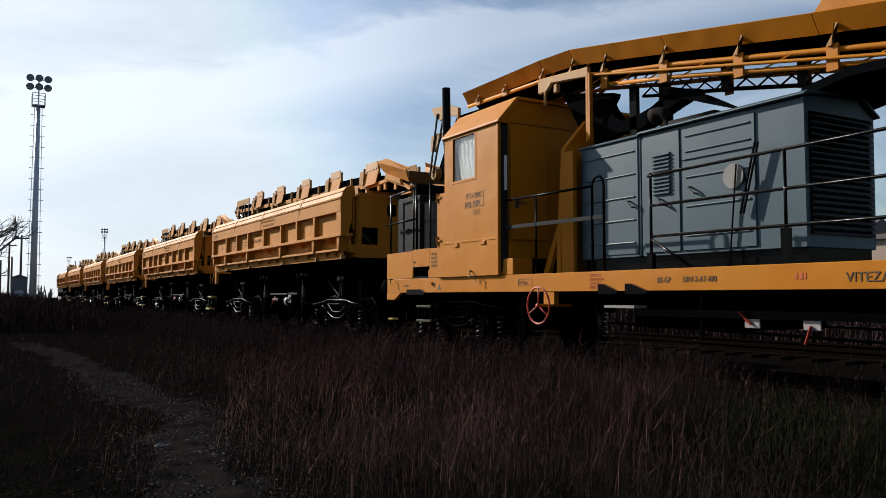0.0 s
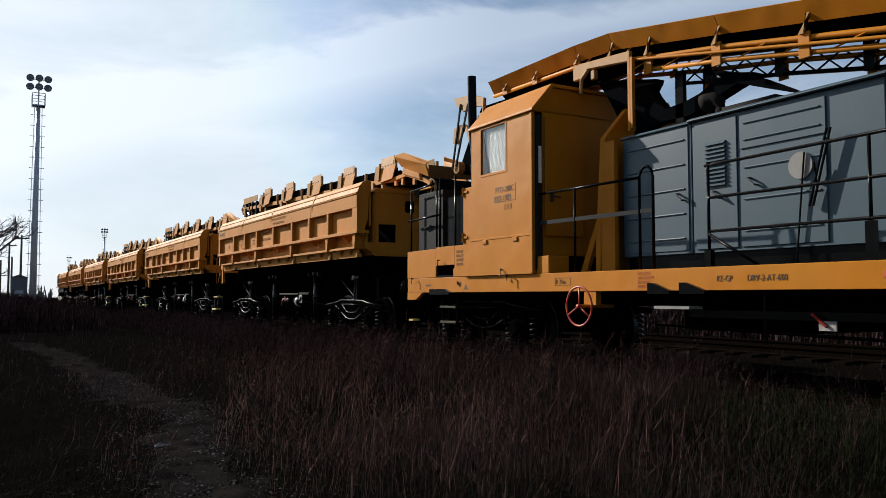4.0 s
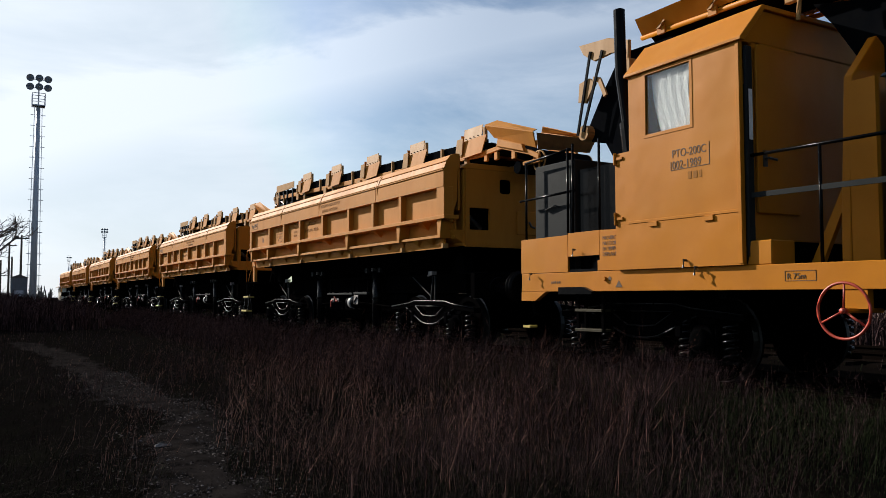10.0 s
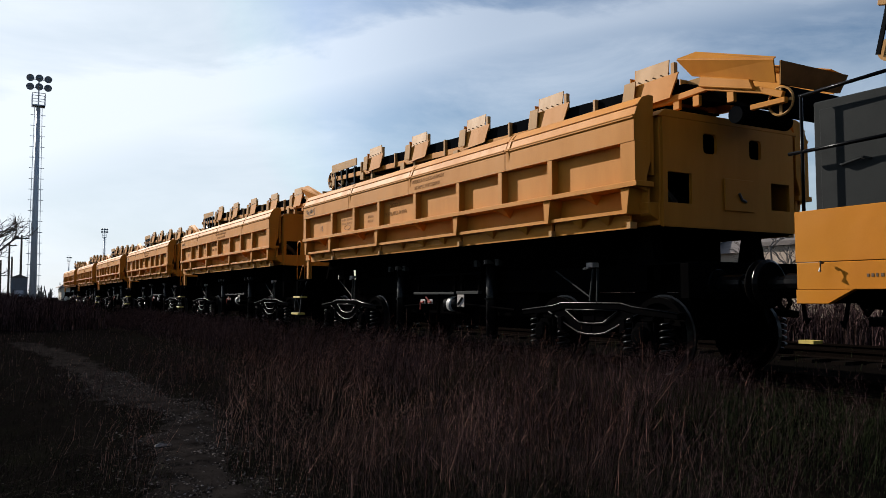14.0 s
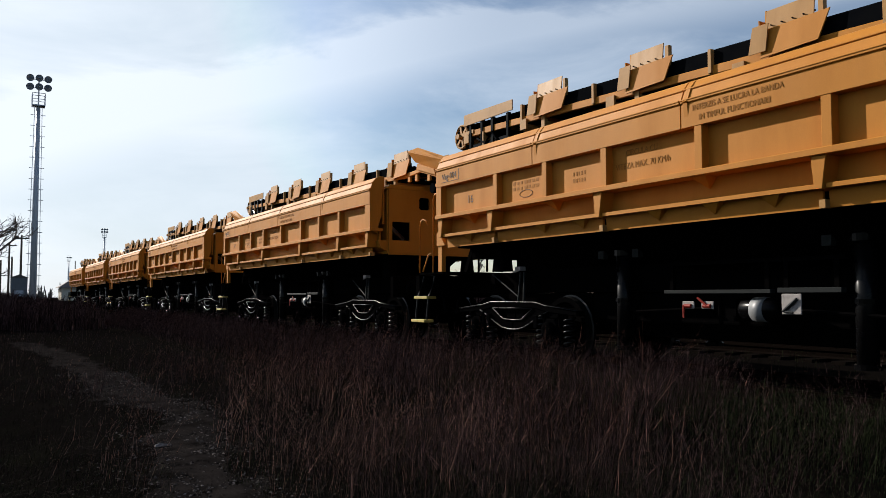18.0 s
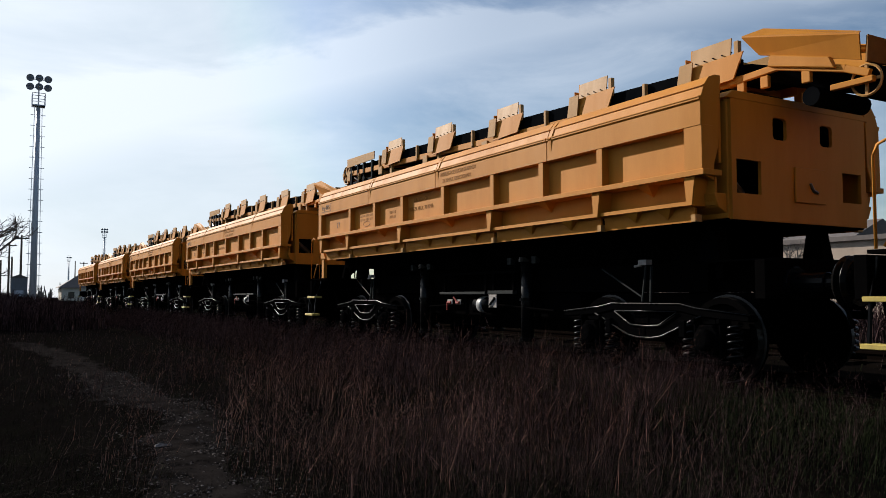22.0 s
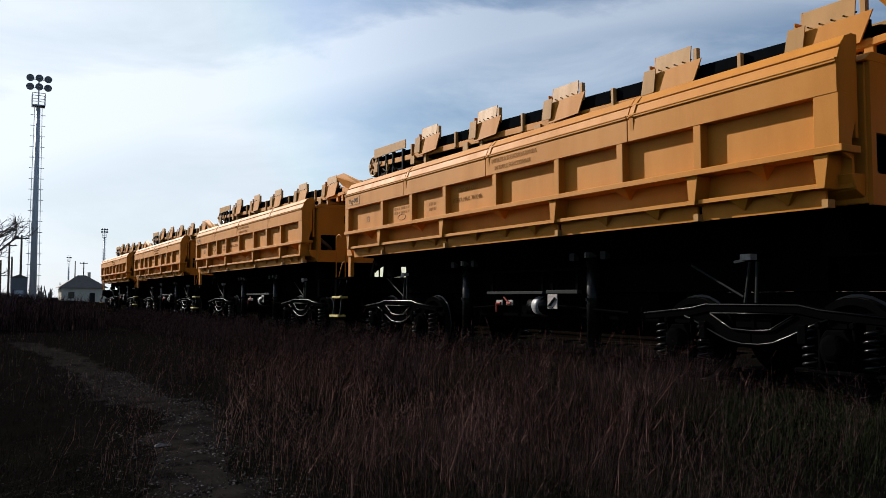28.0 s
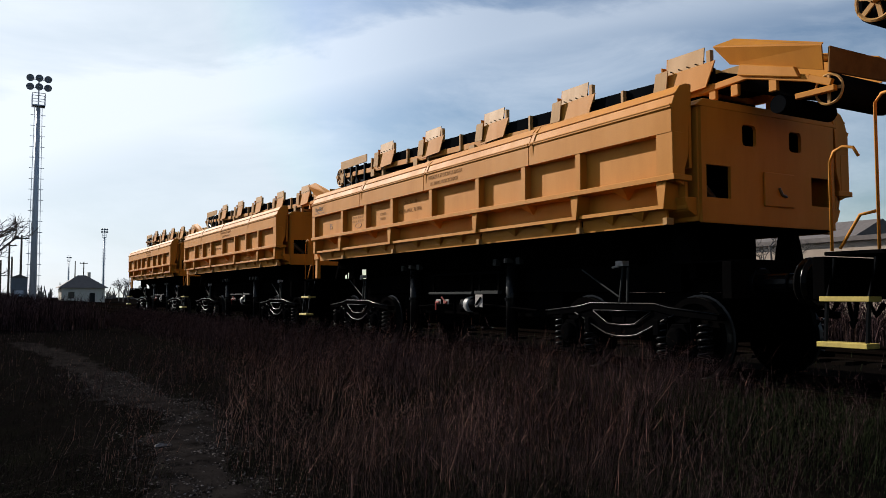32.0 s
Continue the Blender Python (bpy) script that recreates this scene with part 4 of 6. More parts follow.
        part("brake_valve", bm, MATTE, pb)
        for y, ang in ((4.65, 0), (5.95, 1), (5.68, 2)):
            bm = B()
            hw, z0, z1 = (0.085, 0.79, 0.87) if ang else (0.11, 0.75, 0.95)
            box(bm, s * 0.985, s * 1.0, y - hw, y + hw, z0, z1)
            pl = part("handle_plate", bm, DULLWHITE, pb, "chipped white brake handle plate", 0.006)
            bm = B()
            if ang == 0:
                tube(bm, [(s * 1.01, y + 0.08, 0.78), (s * 1.01, y - 0.07, 0.90)], 0.018, 6)
                tube(bm, [(s * 1.01, y + 0.09, 0.78), (s * 1.03, y - 0.04, 0.77)], 0.010, 6)
            else:
                tube(bm, [(s * 1.015, y + 0.05, 0.83), (s * 1.015, y + 0.05, 0.69)] if ang == 1 else [(s * 1.015, y, 0.83), (s * 1.015, y + 0.12, 0.91)], 0.014, 6)
                tube(bm, [(s * 1.005, y - 0.05, 0.82), (s * 1.005, y + 0.05, 0.82)], 0.022, 8)
            part("brake_lever", bm, LEVER if ang else GREYBOX, pb, "red brake lever" if ang else "")
        # lever stand over each bogie
        for yc in (1.50, 9.28):
            bm = B()
            tube(bm, [(s * 0.92, yc + 0.02, 0.86), (s * 0.92, yc - 0.05, 1.28)], 0.016, 6)
            tube(bm, [(s * 0.92, yc - 0.12, 0.86), (s * 0.92, yc - 0.14, 1.28)], 0.018, 6)
            tube(bm, [(s * 0.90, yc + 0.05, 0.92), (s * 0.90, yc + 0.75, 1.27)], 0.012, 6)
            st = part("lever_stand", bm, GREYBOX, root)
            bm = B()
            box(bm, s * 0.87, s * 0.97, yc - 0.10, yc + 0.03, 1.30, 1.36)
            tube(bm, [(s * 0.92, yc + 0.02, 1.30), (s * 0.92, yc + 0.14, 1.285)], 0.016, 6)
            part("lever_cap", bm, DULLWHITE, st, "small white lever cap")
    build_buffers(root, -0.50, -1, 0.62)
    build_buffers(root, 11.84, 1, 0.27)
    # rear corner: yellow post, handrails and steps
    for s in (-1, 1):
        bm = B()
        box(bm, s * 1.26, s * 1.34, 10.84, 10.96, 1.32, 2.16)
        prism(bm, [(10.70, 1.74), (10.98, 1.74), (10.98, 1.95), (10.92, 1.98)], s * 1.30, s * 1.36, "x")
        part("corner_post", bm, YELLOW, root, bevel=0.005)
        bm = B()
        tube(bm, [(s * 1.34, 11.60, 1.32), (s * 1.34, 11.60, 2.10), (s * 1.34, 11.56, 2.19), (s * 1.34, 11.48, 2.22), (s * 1.34, 11.38, 2.20), (s * 1.33, 11.34, 2.12)], 0.014, 8)
        tube(bm, [(s * 1.30, 11.20, 1.32), (s * 1.30, 11.20, 2.55), (s * 1.30, 11.14, 2.62), (s * 1.30, 10.9, 2.64)], 0.014, 8)
        tube(bm, [(s * 1.30, 11.55, 1.34), (s * 1.30, 11.36, 1.62), (s * 1.30, 11.22, 1.64)], 0.014, 8)
        part("handrail", bm, YELLOW, root, "bent yellow tube handrail", smooth=True)
        bm = B()
        for y in (11.28, 11.66):
            tube(bm, [(s * 1.22, y, 1.26), (s * 1.34, y, 0.90), (s * 1.38, y, 0.50)], 0.02, 6)
        pieces("step_hanger", bm, BLACK, root)
        for z, x0 in ((0.90, 1.22), (0.51, 1.27)):
            bm = B()
            box(bm, s * x0, s * (x0 + 0.18), 11.24, 11.70, z - 0.02, z + 0.025)
            part("step", bm, TREADY, root, "worn yellow step board", 0.005)
    # cables and hoses between body and frame at the rear
    bm = B()
    for i, (x, r) in enumerate(((-1.1, 0.3), (-1.16, 0.22), (-1.05, 0.26))):
        tube(bm, [(x, 10.78, 2.5 - 0.05 * i), (x, 10.9, 2.5 - 0.05 * i), (x, 11.0, 2.3), (x, 10.95, 2.05 - r * 0.3), (x, 10.84, 2.0)], 0.014, 6)
    part("hose_bundle", bm, RUBBER, root)
    bm = B()
    box(bm, -1.30, -1.10, 10.74, 11.02, 2.62, 2.80)
    part("junction_box", bm, YELLOW, root, "small yellow junction box", 0.01)
    build_bogie(root, 1.36)
    build_bogie(root, 9.28)
    return root


wagon = build_wagon()
tagged(wagon, "orange-yellow hopper wagon with a roof conveyor and black bogies", "hopper wagon", "hopper wagons of the train")
WAGONS = [wagon] + [copy_thing(wagon, pose(XC, Y0 + PITCH * i, RAIL)) for i in range(1, 6)]
MARKS = [("Vag-004", "16"), ("Vag-005", "17"), ("Vag-001", "13"), ("Vag-003", "15"), ("", ""), ("", "")]
for w, (code, number) in zip(WAGONS, MARKS):
    if code:
        lettering("wagon_code", code, 0.135, w, (-1.524, 10.52, 2.76), INK)
        lettering("wagon_number", number, 0.17, w, (-1.418, 9.92, 2.34), INK)
        bm = B()
        for a, b, c, d in ((10.00, 10.01, 2.72, 2.88), (10.0, 10.55, 2.715, 2.722)):
            box(bm, -1.5235, -1.5205, a, b, c, d)
        part("code_frame", bm, INK, w)
    for k in range(2):
        ink_bars("data_marks", w, -1.416, 8.70, 2.46 - 0.0765 * k, 0.62, 0.045, 7, INKFADE)
    bm = B()
    tube(bm, [(-1.417, 8.40 + 0.15 * math.cos(a * 0.5236), 2.32 + 0.05 * math.sin(a * 0.5236)) for a in range(12)], 0.004, 5, closed=True)
    part("data_ring", bm, INK, w)
    ink_bars("load_marks", w, -1.416, 7.40, 2.42, 0.26, 0.05, 5, INKFADE, 2)
    lettering("speed_notice", "CIRCULA CU", 0.095, w, (-1.418, 6.45, 2.53), INKFADE, width=0.9)
    lettering("speed_notice", "VITEZA MAX. 70 KM/h", 0.10, w, (-1.418, 6.62, 2.38), INKFADE, width=0.88)
    lettering("running_notice", "INTERZIS A SE LUCRA LA BANDA\n    IN TIMPUL FUNCTIONARII", 0.085, w, (-1.524, 5.36, 2.82), INKFADE, width=0.85)


# ---- track machine ----
def build_machine():
    root = new("track_machine")
    X = -1.37
    bm = B()
    for s in (-1, 1):
        box(bm, s * 1.29, s * 1.37, -15.2, -1.86, 0.985, 1.225)
    frame_ = pieces("side_sill", bm, ORANGE, root, "long bright yellow side sill", 0.005)
    bm = B()
    box(bm, -1.28, 1.28, -15.2, -1.9, 1.17, 1.21)
    for s in (-1, 1):
        box(bm, s * 0.30, s * 0.48, -15.2, -1.9, 0.80, 1.16)
    for y in (-2.2, -3.6, -5.2, -6.8, -8.6, -10.4, -12.2, -14.0):
        box(bm, -1.28, 1.28, y - 0.06, y + 0.06, 0.90, 1.16)
    box(bm, -1.28, 1.28, -1.98, -1.86, 0.86, 1.16)
    box(bm, -1.28, 1.28, -15.3, -15.2, 0.86, 1.2)
    part("underframe", bm, MATTE, root, "black steel underframe", 0.005)
    # rear apron plates
    for s in (-1, 1):
        bm = B()
        prism(bm, [(-1.85, 1.23), (-1.85, 1.69), (-2.86, 1.70), (-2.86, 1.23)], s * 1.34, s * 1.372, "x")
        prism(bm, [(-3.42, 1.23), (-3.42, 1.36), (-3.46, 1.36), (-3.46, 1.72), (-3.98, 1.70), (-3.98, 1.23)], s * 1.34, s * 1.372, "x")
        prism(bm, [(-2.86, 1.42), (-2.86, 1.72), (-3.46, 1.72), (-3.46, 1.42)], s * 1.34, s * 1.372, "x")
        prism(bm, [(-1.85, 0.86), (-1.85, 0.984), (-2.40, 0.984), (-2.16, 0.86)], s * 1.30, s * 1.371, "x")
        part("apron_plate", bm, ORANGE, root, "dented yellow apron plate", 0.004)
        bm = B()
        box(bm, s * 1.00, s * 1.36, -3.44, -2.88, 1.22, 1.26)
        box(bm, s * 1.00, s * 1.36, -3.98, -2.86, 1.10, 1.13)
        part("foothold", bm, BLACK, root)
        bm = B()
        for y0, y1 in ((-7.70, -8.02), (-8.16, -8.50)):
            prism(bm, [(y0, 1.07), (y0 - 0.08, 1.07), (y1, 0.985), (y1, 0.95), (y0, 0.95)], s * 1.36, s * 1.42, "x")
        prism(bm, [(-2.72, 1.04), (-3.20, 1.04), (-3.36, 0.985), (-3.36, 0.95), (-2.72, 0.95)], s * 1.36, s * 1.42, "x")
        pieces("lifting_hook", bm, BLACK, root)
        bm = B()
        box(bm, s * 1.16, s * 1.36, -7.74, -8.24, 0.79, 0.82)
        part("foot_board", bm, CONCRETE, root)
        bm = B()
        prism(bm, [(-5.58, 1.225), (-5.62, 1.46), (-5.86, 1.46), (-5.86, 1.225)], s * 1.02, s * 1.36, "x")
        part("step_box", bm, ORANGE, root, bevel=0.01)
    # cab
    XW = -1.41
    win = (-4.95, -4.29, 2.71, 3.40)
    bm = B()
    pierced(bm, -5.58, -4.03, 1.23, 3.45, XW, XW + 0.04, [win], axis="x")
    pierced(bm, -5.58, -4.03, 1.23, 3.45, 1.37, 1.41, [win], axis="x")
    cab = pieces("cab_side", bm, ORANGE, root, "dented yellow cab side with a riveted edge")[0]
    bm = B()
    for s in (-1, 1):
        box(bm, s * 1.37, s * 1.408, -4.03, -3.79, 1.23, 2.58)
    box(bm, -1.37, 1.37, -3.83, -3.79, 1.23, 2.58)
    box(bm, -1.37, 1.37, -4.03, -3.83, 2.54, 2.58)
    box(bm, -1.37, 1.37, -4.07, -4.03, 2.58, 3.45)
    part("cab_rear", bm, ORANGE, root, "yellow stepped cab rear wall")
    bm = B()
    pierced(bm, -1.24, 1.37, 1.48, 3.45, -5.58, -5.54, [(0.5, 1.2, 2.5, 3.2)])
    part("cab_front", bm, ORANGE, root, "yellow sheet-steel cab front wall")
    bm = B()
    box(bm, -1.24, 1.37, -5.56, -5.52, 1.212, 1.478)
    part("kick_plate", bm, MATTE, root, "dark kick plate under the cab front")
    # dark strip put in for the shaded gap beside the cab front
    bm = B()
    box(bm, -1.36, -1.28, -5.62, -5.585, 1.3, 3.38)
    dr = part("cab_door", bm, GREYBOX, root, "dark strip standing in for the shaded doorway gap")
    # opaque white stands in for the daylight in the glass
    bm = B()
    box(bm, -1.34, -1.29, -5.626, -5.622, 2.45, 2.95)
    part("door_pane", bm, WHITE, dr)
    bm = B()
    prof = [(-1.44, 3.43), (-1.44, 3.46), (-1.10, 3.84), (1.10, 3.84), (1.44, 3.46), (1.44, 3.43), (1.38, 3.43), (1.07, 3.79), (-1.07, 3.79), (-1.38, 3.43)]
    prism(bm, prof, -5.62, -3.98, "y")
    prism(bm, [(-1.38, 3.43), (-1.07, 3.79), (1.07, 3.79), (1.38, 3.43)], -5.58, -5.55, "y")
    prism(bm, [(-1.38, 3.43), (-1.07, 3.79), (1.07, 3.79), (1.38, 3.43)], -4.06, -4.03, "y")
    part("cab_roof", bm, ORANGE, root, "folded yellow cab roof", 0.006)
    for s in (-1, 1):
        bm = B()
        pierced(bm, win[0] - 0.03, win[1] + 0.03, win[2] - 0.03, win[3] + 0.03, s * 1.408, s * 1.415, [(win[0] + 0.01, win[1] - 0.01, win[2] + 0.01, win[3] - 0.01)], axis="x")
        wf = part("cab_window", bm, ORANGE, root, "cab window with a rounded frame and a pale curtain", 0.006)
        bm = B()
        box(bm, s * 1.388, s * 1.394, win[0], win[1], win[2], win[3])
        pn = part("pane", bm, GLASS, wf)
        pn.visible_shadow = False
        # gathered curtain behind the glass
        bm = B()
        n = 26
        rows = []
        for j in range(9):
            z = win[3] - (win[3] - win[2]) * j / 8
            a = win[0] + 0.04 + 0.03 * math.sin(j * 0.5)
            b = win[1] - 0.06 - 0.14 * (j / 8) ** 2
            rows.append([bm.verts.new((s * (1.355 + 0.003 * math.sin(i * 1.1 + j * 0.35) + 0.003 * math.sin(i * 2.7)), a + (b - a) * i / n, z)) for i in range(n + 1)])
        for p, q in zip(rows, rows[1:]):
            for i in range(n):
                bm.faces.new((p[i], p[i + 1], q[i + 1], q[i]))
        part("curtain", bm, CLOTH, wf, "thin white gathered curtain", smooth=True)
    bm = B()
    box(bm, -1.2, 1.2, -4.6, -4.56, 1.3, 3.4)
    part("cab_partition", bm, GREYBOX, root)
    # folds, hinges and latches on the cab side
    bm = B()
    box(bm, XW - 0.006, XW, -5.56, -4.0, 1.745, 1.775)
    for y in (-4.40, -5.17):
        box(bm, XW - 0.018, XW, y - 0.06, y + 0.06, 1.69, 1.745)
    box(bm, XW - 0.008, XW, -5.575, -5.53, 1.24, 3.42)
    part("side_fold", bm, ORANGE, cab, bevel=0.004)
    bm = B()
    for y, z in ((-4.85, 1.30), (-2.15, 1.22), (-3.05, 1.50), (-5.0, 1.22)):
        tube(bm, [(XW - 0.0, y, z), (XW - 0.03, y, z + 0.01), (XW - 0.035, y + 0.01, z - 0.08)], 0.014, 6)
    part("latch", bm, STEEL, cab)
    lettering("machine_code", "PTO-200C\n002-1989", 0.122, root, (XW - 0.002, -4.68, 2.40), INK, gap=1.0, width=0.86)
    bm = B()
    for a, b, c, d in ((-5.19, -4.66, 2.265, 2.272), (-5.19, -5.182, 2.27, 2.50), (-4.668, -4.66, 2.27, 2.36)):
        box(bm, XW - 0.003, XW, a, b, c, d)
    part("code_frame", bm, INK, root)
    ink_bars("owner_mark", root, XW - 0.001, -4.90, 2.15, 0.22, 0.08, 3, INKFADE)
    lettering("radius_note", "R 75m", 0.075, root, (X - 0.003, -6.02, 1.085), INK)
    bm = B()
    for a, b, c, d in ((-6.32, -6.0, 1.065, 1.07), (-6.32, -6.0, 1.155, 1.16), (-6.005, -6.0, 1.065, 1.16), (-6.32, -6.315, 1.065, 1.16)):
        box(bm, X - 0.003, X, a, b, c, d)
    part("note_frame", bm, INK, root)
    for y, z, nm in ((-7.50, 1.165, INKRED), (-3.52, 1.60, INK)):
        lettering("boarding_notice", "NU URCA\nNU COBORI\nIN TIMPUL\nDEPLASARII", 0.046 if nm is INKRED else 0.062, root, (X - 0.003 - (0.004 if nm is INK else 0), y, z), nm, gap=1.05)
    lettering("brake_note", "KE-GP", 0.085, root, (X - 0.003, -8.62, 1.075), INK, width=0.85)
    lettering("type_note", "DRV-2-AT-600", 0.085, root, (X - 0.003, -8.99, 1.075), INK, width=0.85)
    ink_bars("small_mark", root, X - 0.001, -10.33, 1.08, 0.14, 0.06, 3, INKRED)
    lettering("speed_note", "VITEZA MAX. 70 KM/h", 0.12, root, (X - 0.003, -10.82, 1.05), INK)
    ink_bars("axle_note", root, X - 0.001, -2.52, 1.09, 0.20, 0.03, 5, INK)
    # engine house
    bm = B()
    box(bm, -0.76, 0.38, -7.76, -6.63, 1.41, 2.92)
    prism(bm, [(-0.80, 2.905), (0.42, 2.905), (0.36, 2.95), (-0.74, 2.95)], -7.76, -6.6, "y")
    eh = part("engine_house", bm, BLUE, root, "blue-grey sheet-steel engine house", 0.008)
    bm = B()
    prism(bm, [(-0.755, 1.41), (0.38, 1.41), (0.40, 2.80), (0.12, 2.98), (-0.755, 2.92)], -10.03, -7.77, "y")
    prism(bm, [(-0.80, 2.91), (-0.74, 2.935), (0.12, 2.995), (0.42, 2.80), (0.45, 2.82), (0.13, 3.025), (-0.76, 2.965), (-0.82, 2.93)], -10.08, -7.74, "y")
    part("engine_bay", bm, BLUE, eh, "larger blue-grey engine bay", 0.006)
    bm = B()
    box(bm, -0.70, 0.34, -10.0, -6.66, 1.21, 1.42)
    part("plinth", bm, BLACK, root)
    for y0, y1, z0, z1 in ((-7.72, -6.68, 1.45, 2.88), (-9.45, -8.44, 2.50, 2.86), (-9.45, -8.44, 1.45, 2.46), (-8.40, -7.82, 1.45, 2.88)):
        bm = B()
        box(bm, -0.772, -0.755, y0, y1, z0, z1)
        dp = part("house_panel", bm, BLUE, eh, "ribbed blue-grey hatch", 0.004)
        bm = B()
        k = max(2, int((z1 - z0) / 0.26))
        for i in range(k):
            z = z0 + (z1 - z0) * (i + 0.5) / k
            if not (y1 > -8.0 and y0 < -8.3):
                tube(bm, [(-0.774, y0 + 0.06, z), (-0.774, y1 - 0.06, z)], 0.012, 6)
        if k and len(bm.verts):
            part("pressed_rib", bm, BLUE, dp)
        else:
            bm.free()
    for i in range(11):
        bm = B()
        z = 2.15 + i * 0.046
        prism(bm, [(-0.772, z), (-0.800, z - 0.006), (-0.800, z + 0.004), (-0.774, z + 0.026)], -8.26, -7.97, "y")
        part("louvre", bm, BLUE, eh)
    bm = B()
    tube(bm, [(-0.772, -9.18, 2.22), (-0.795, -9.18, 2.22)], 0.135, 24)
    part("round_cover", bm, CONCRETE, eh, "pale round cover plate")
    bm = B()
    for y, z in ((-7.62, 2.08), (-8.62, 2.14), (-8.15, 2.05)):
        tube(bm, [(-0.775, y - 0.04, z - 0.05), (-0.83, y - 0.04, z - 0.05), (-0.83, y + 0.04, z + 0.03), (-0.775, y + 0.04, z + 0.03)], 0.012, 6)
    pieces("hatch_handle", bm, STEEL, eh)
    bm = B()
    for i in range(20):
        z = 1.55 + i * 0.062
        prism(bm, [(-10.03, z), (-10.06, z - 0.01), (-10.06, z + 0.006), (-10.035, z + 0.045)], -0.70, 0.33, "x")
    part("radiator_grille", bm, BLACK, eh, "black louvred radiator grille")
    bm = B()
    tube(bm, [(-0.80, -9.12, 1.25), (-0.81, -9.24, 2.34)], 0.010, 6)
    tube(bm, [(-0.82, -9.29, 1.80), (-0.83, -9.50, 2.53)], 0.013, 6)
    tube(bm, [(-0.82, -9.33, 1.80), (-0.83, -9.54, 2.53)], 0.013, 6)
    tube(bm, [(-0.80, -9.36, 2.02), (-0.83, -9.36, 2.22)], 0.010, 6)
    part("loose_bar", bm, BLACK, eh)
    # railings
    def railing(paths, posts, name="railing", r=0.017, m=BLACK):
        rl = B()
        for p in paths:
            tube(rl, p, r, 8)
        ob = part(name, rl, m, root, "thin black tube railing", smooth=True)
        for p in posts:
            pb = B()
            tube(pb, p, r * 0.95, 8)
            part("railing_post", pb, m, ob, smooth=True)
        return ob
    xr = -1.32
    railing([[(xr, -5.56, 2.295), (xr, -7.50, 2.275)], [(xr, -7.50, 1.2), (xr, -7.50, 2.27), (xr, -7.52, 2.34), (xr, -7.57, 2.385), (xr, -7.64, 2.385), (xr, -7.69, 2.34), (xr, -7.71, 2.26), (xr, -7.71, 1.2)]], [[(xr, -6.35, 1.2), (xr, -6.35, 2.285)]])
    bm = B()
    bar(bm, [(xr, -5.56, 1.905), (xr, -7.7, 1.885)], 0.05, 0.02)
    part("rail_bar", bm, GREYBOX, root, "flat grey railing bar")
    xr = -1.33
    railing([[(xr, -8.46, 2.27), (xr, -11.9, 2.32), (xr, -14.9, 2.32)], [(xr, -8.5, 1.935), (xr, -14.9, 1.90)], [(xr, -8.5, 1.59), (xr, -14.9, 1.56)], [(xr, -8.5, 1.56), (xr, -9.1, 1.22)]],
            [[(xr, y, 1.2), (xr, y, 2.3)] for y in (-8.5, -10.22, -11.95, -13.6)])
    bm = B()
    for y in (-8.5, -10.22, -11.95):
        box(bm, -1.36, -1.30, y - 0.04, y + 0.04, 1.19, 1.40 if y > -9 else 1.56)
    pieces("post_socket", bm, BLACK, root)
    xr = -1.33
    railing([[(xr, -1.9, 2.75), (xr, -2.88, 2.80)], [(xr, -1.78, 2.235), (xr, -2.96, 2.26)]], [[(xr, -1.92, 1.5), (xr, -1.92, 2.76)], [(xr, -2.82, 1.5), (xr, -2.82, 2.82)], [(xr, -2.92, 1.36), (xr, -2.92, 2.86)], [(xr, -3.42, 1.36), (xr, -3.42, 2.84)]])
    # grey cabinet behind the cab
    bm = B()
    box(bm, -1.20, 1.20, -2.80, -1.95, 1.21, 2.70)
    cabn = part("grey_cabinet", bm, GREYBOX, root, "dark grey steel equipment cabinet", 0.012)
    bm = B()
    box(bm, -1.212, -1.20, -2.72, -2.02, 1.30, 2.62)
    tube(bm, [(-1.215, -2.2, 2.1), (-1.25, -2.25, 2.08), (-1.25, -2.45, 2.12), (-1.215, -2.5, 2.1)], 0.012, 6)
    part("cabinet_door", bm, GREYBOX, cabn, bevel=0.006)
    bm = B()
    box(bm, -1.15, 1.15, -3.79, -2.85, 1.21, 2.55)
    part("tool_locker", bm, BLACK, root)
    # black stack pipe at the cab's rear corner
    bm = B()
    tube(bm, [(-1.12, -3.78, 2.58), (-1.12, -3.60, 3.6), (-1.12, -3.58, 4.42)], 0.07, 14)
    tube(bm, [(-1.12, -3.78, 2.58), (-1.10, -3.70, 3.0)], 0.11, 14)
    part("stack_pipe", bm, BLACK, root, "tall black stack pipe", smooth=False)
    # handwheel
    bm = B()
    cy, cz, xw = -6.68, 0.805, -1.54
    tube(bm, [(xw, cy + 0.235 * math.cos(a * math.pi / 16), cz + 0.235 * math.sin(a * math.pi / 16)) for a in range(32)], 0.013, 8, closed=True)
    for k in range(3):
        a = math.pi / 2 + k * 2 * math.pi / 3 + 0.05
        tube(bm, [(xw, cy, cz), (xw, cy + 0.23 * math.cos(a), cz + 0.23 * math.sin(a))], 0.010, 6)
    tube(bm, [(xw - 0.025, cy, cz), (xw + 0.03, cy, cz)], 0.026, 10)
    hw = part("handwheel", bm, RED, root, "red three-spoke handbrake wheel", smooth=True)
    bm = B()
    tube(bm, [(xw, cy, cz), (-1.0, cy, cz)], 0.022, 8)
    box(bm, -1.36, -1.28, cy - 0.1, cy + 0.12, 0.82, 0.985)
    part("handwheel_bracket", bm, ORANGE, hw)
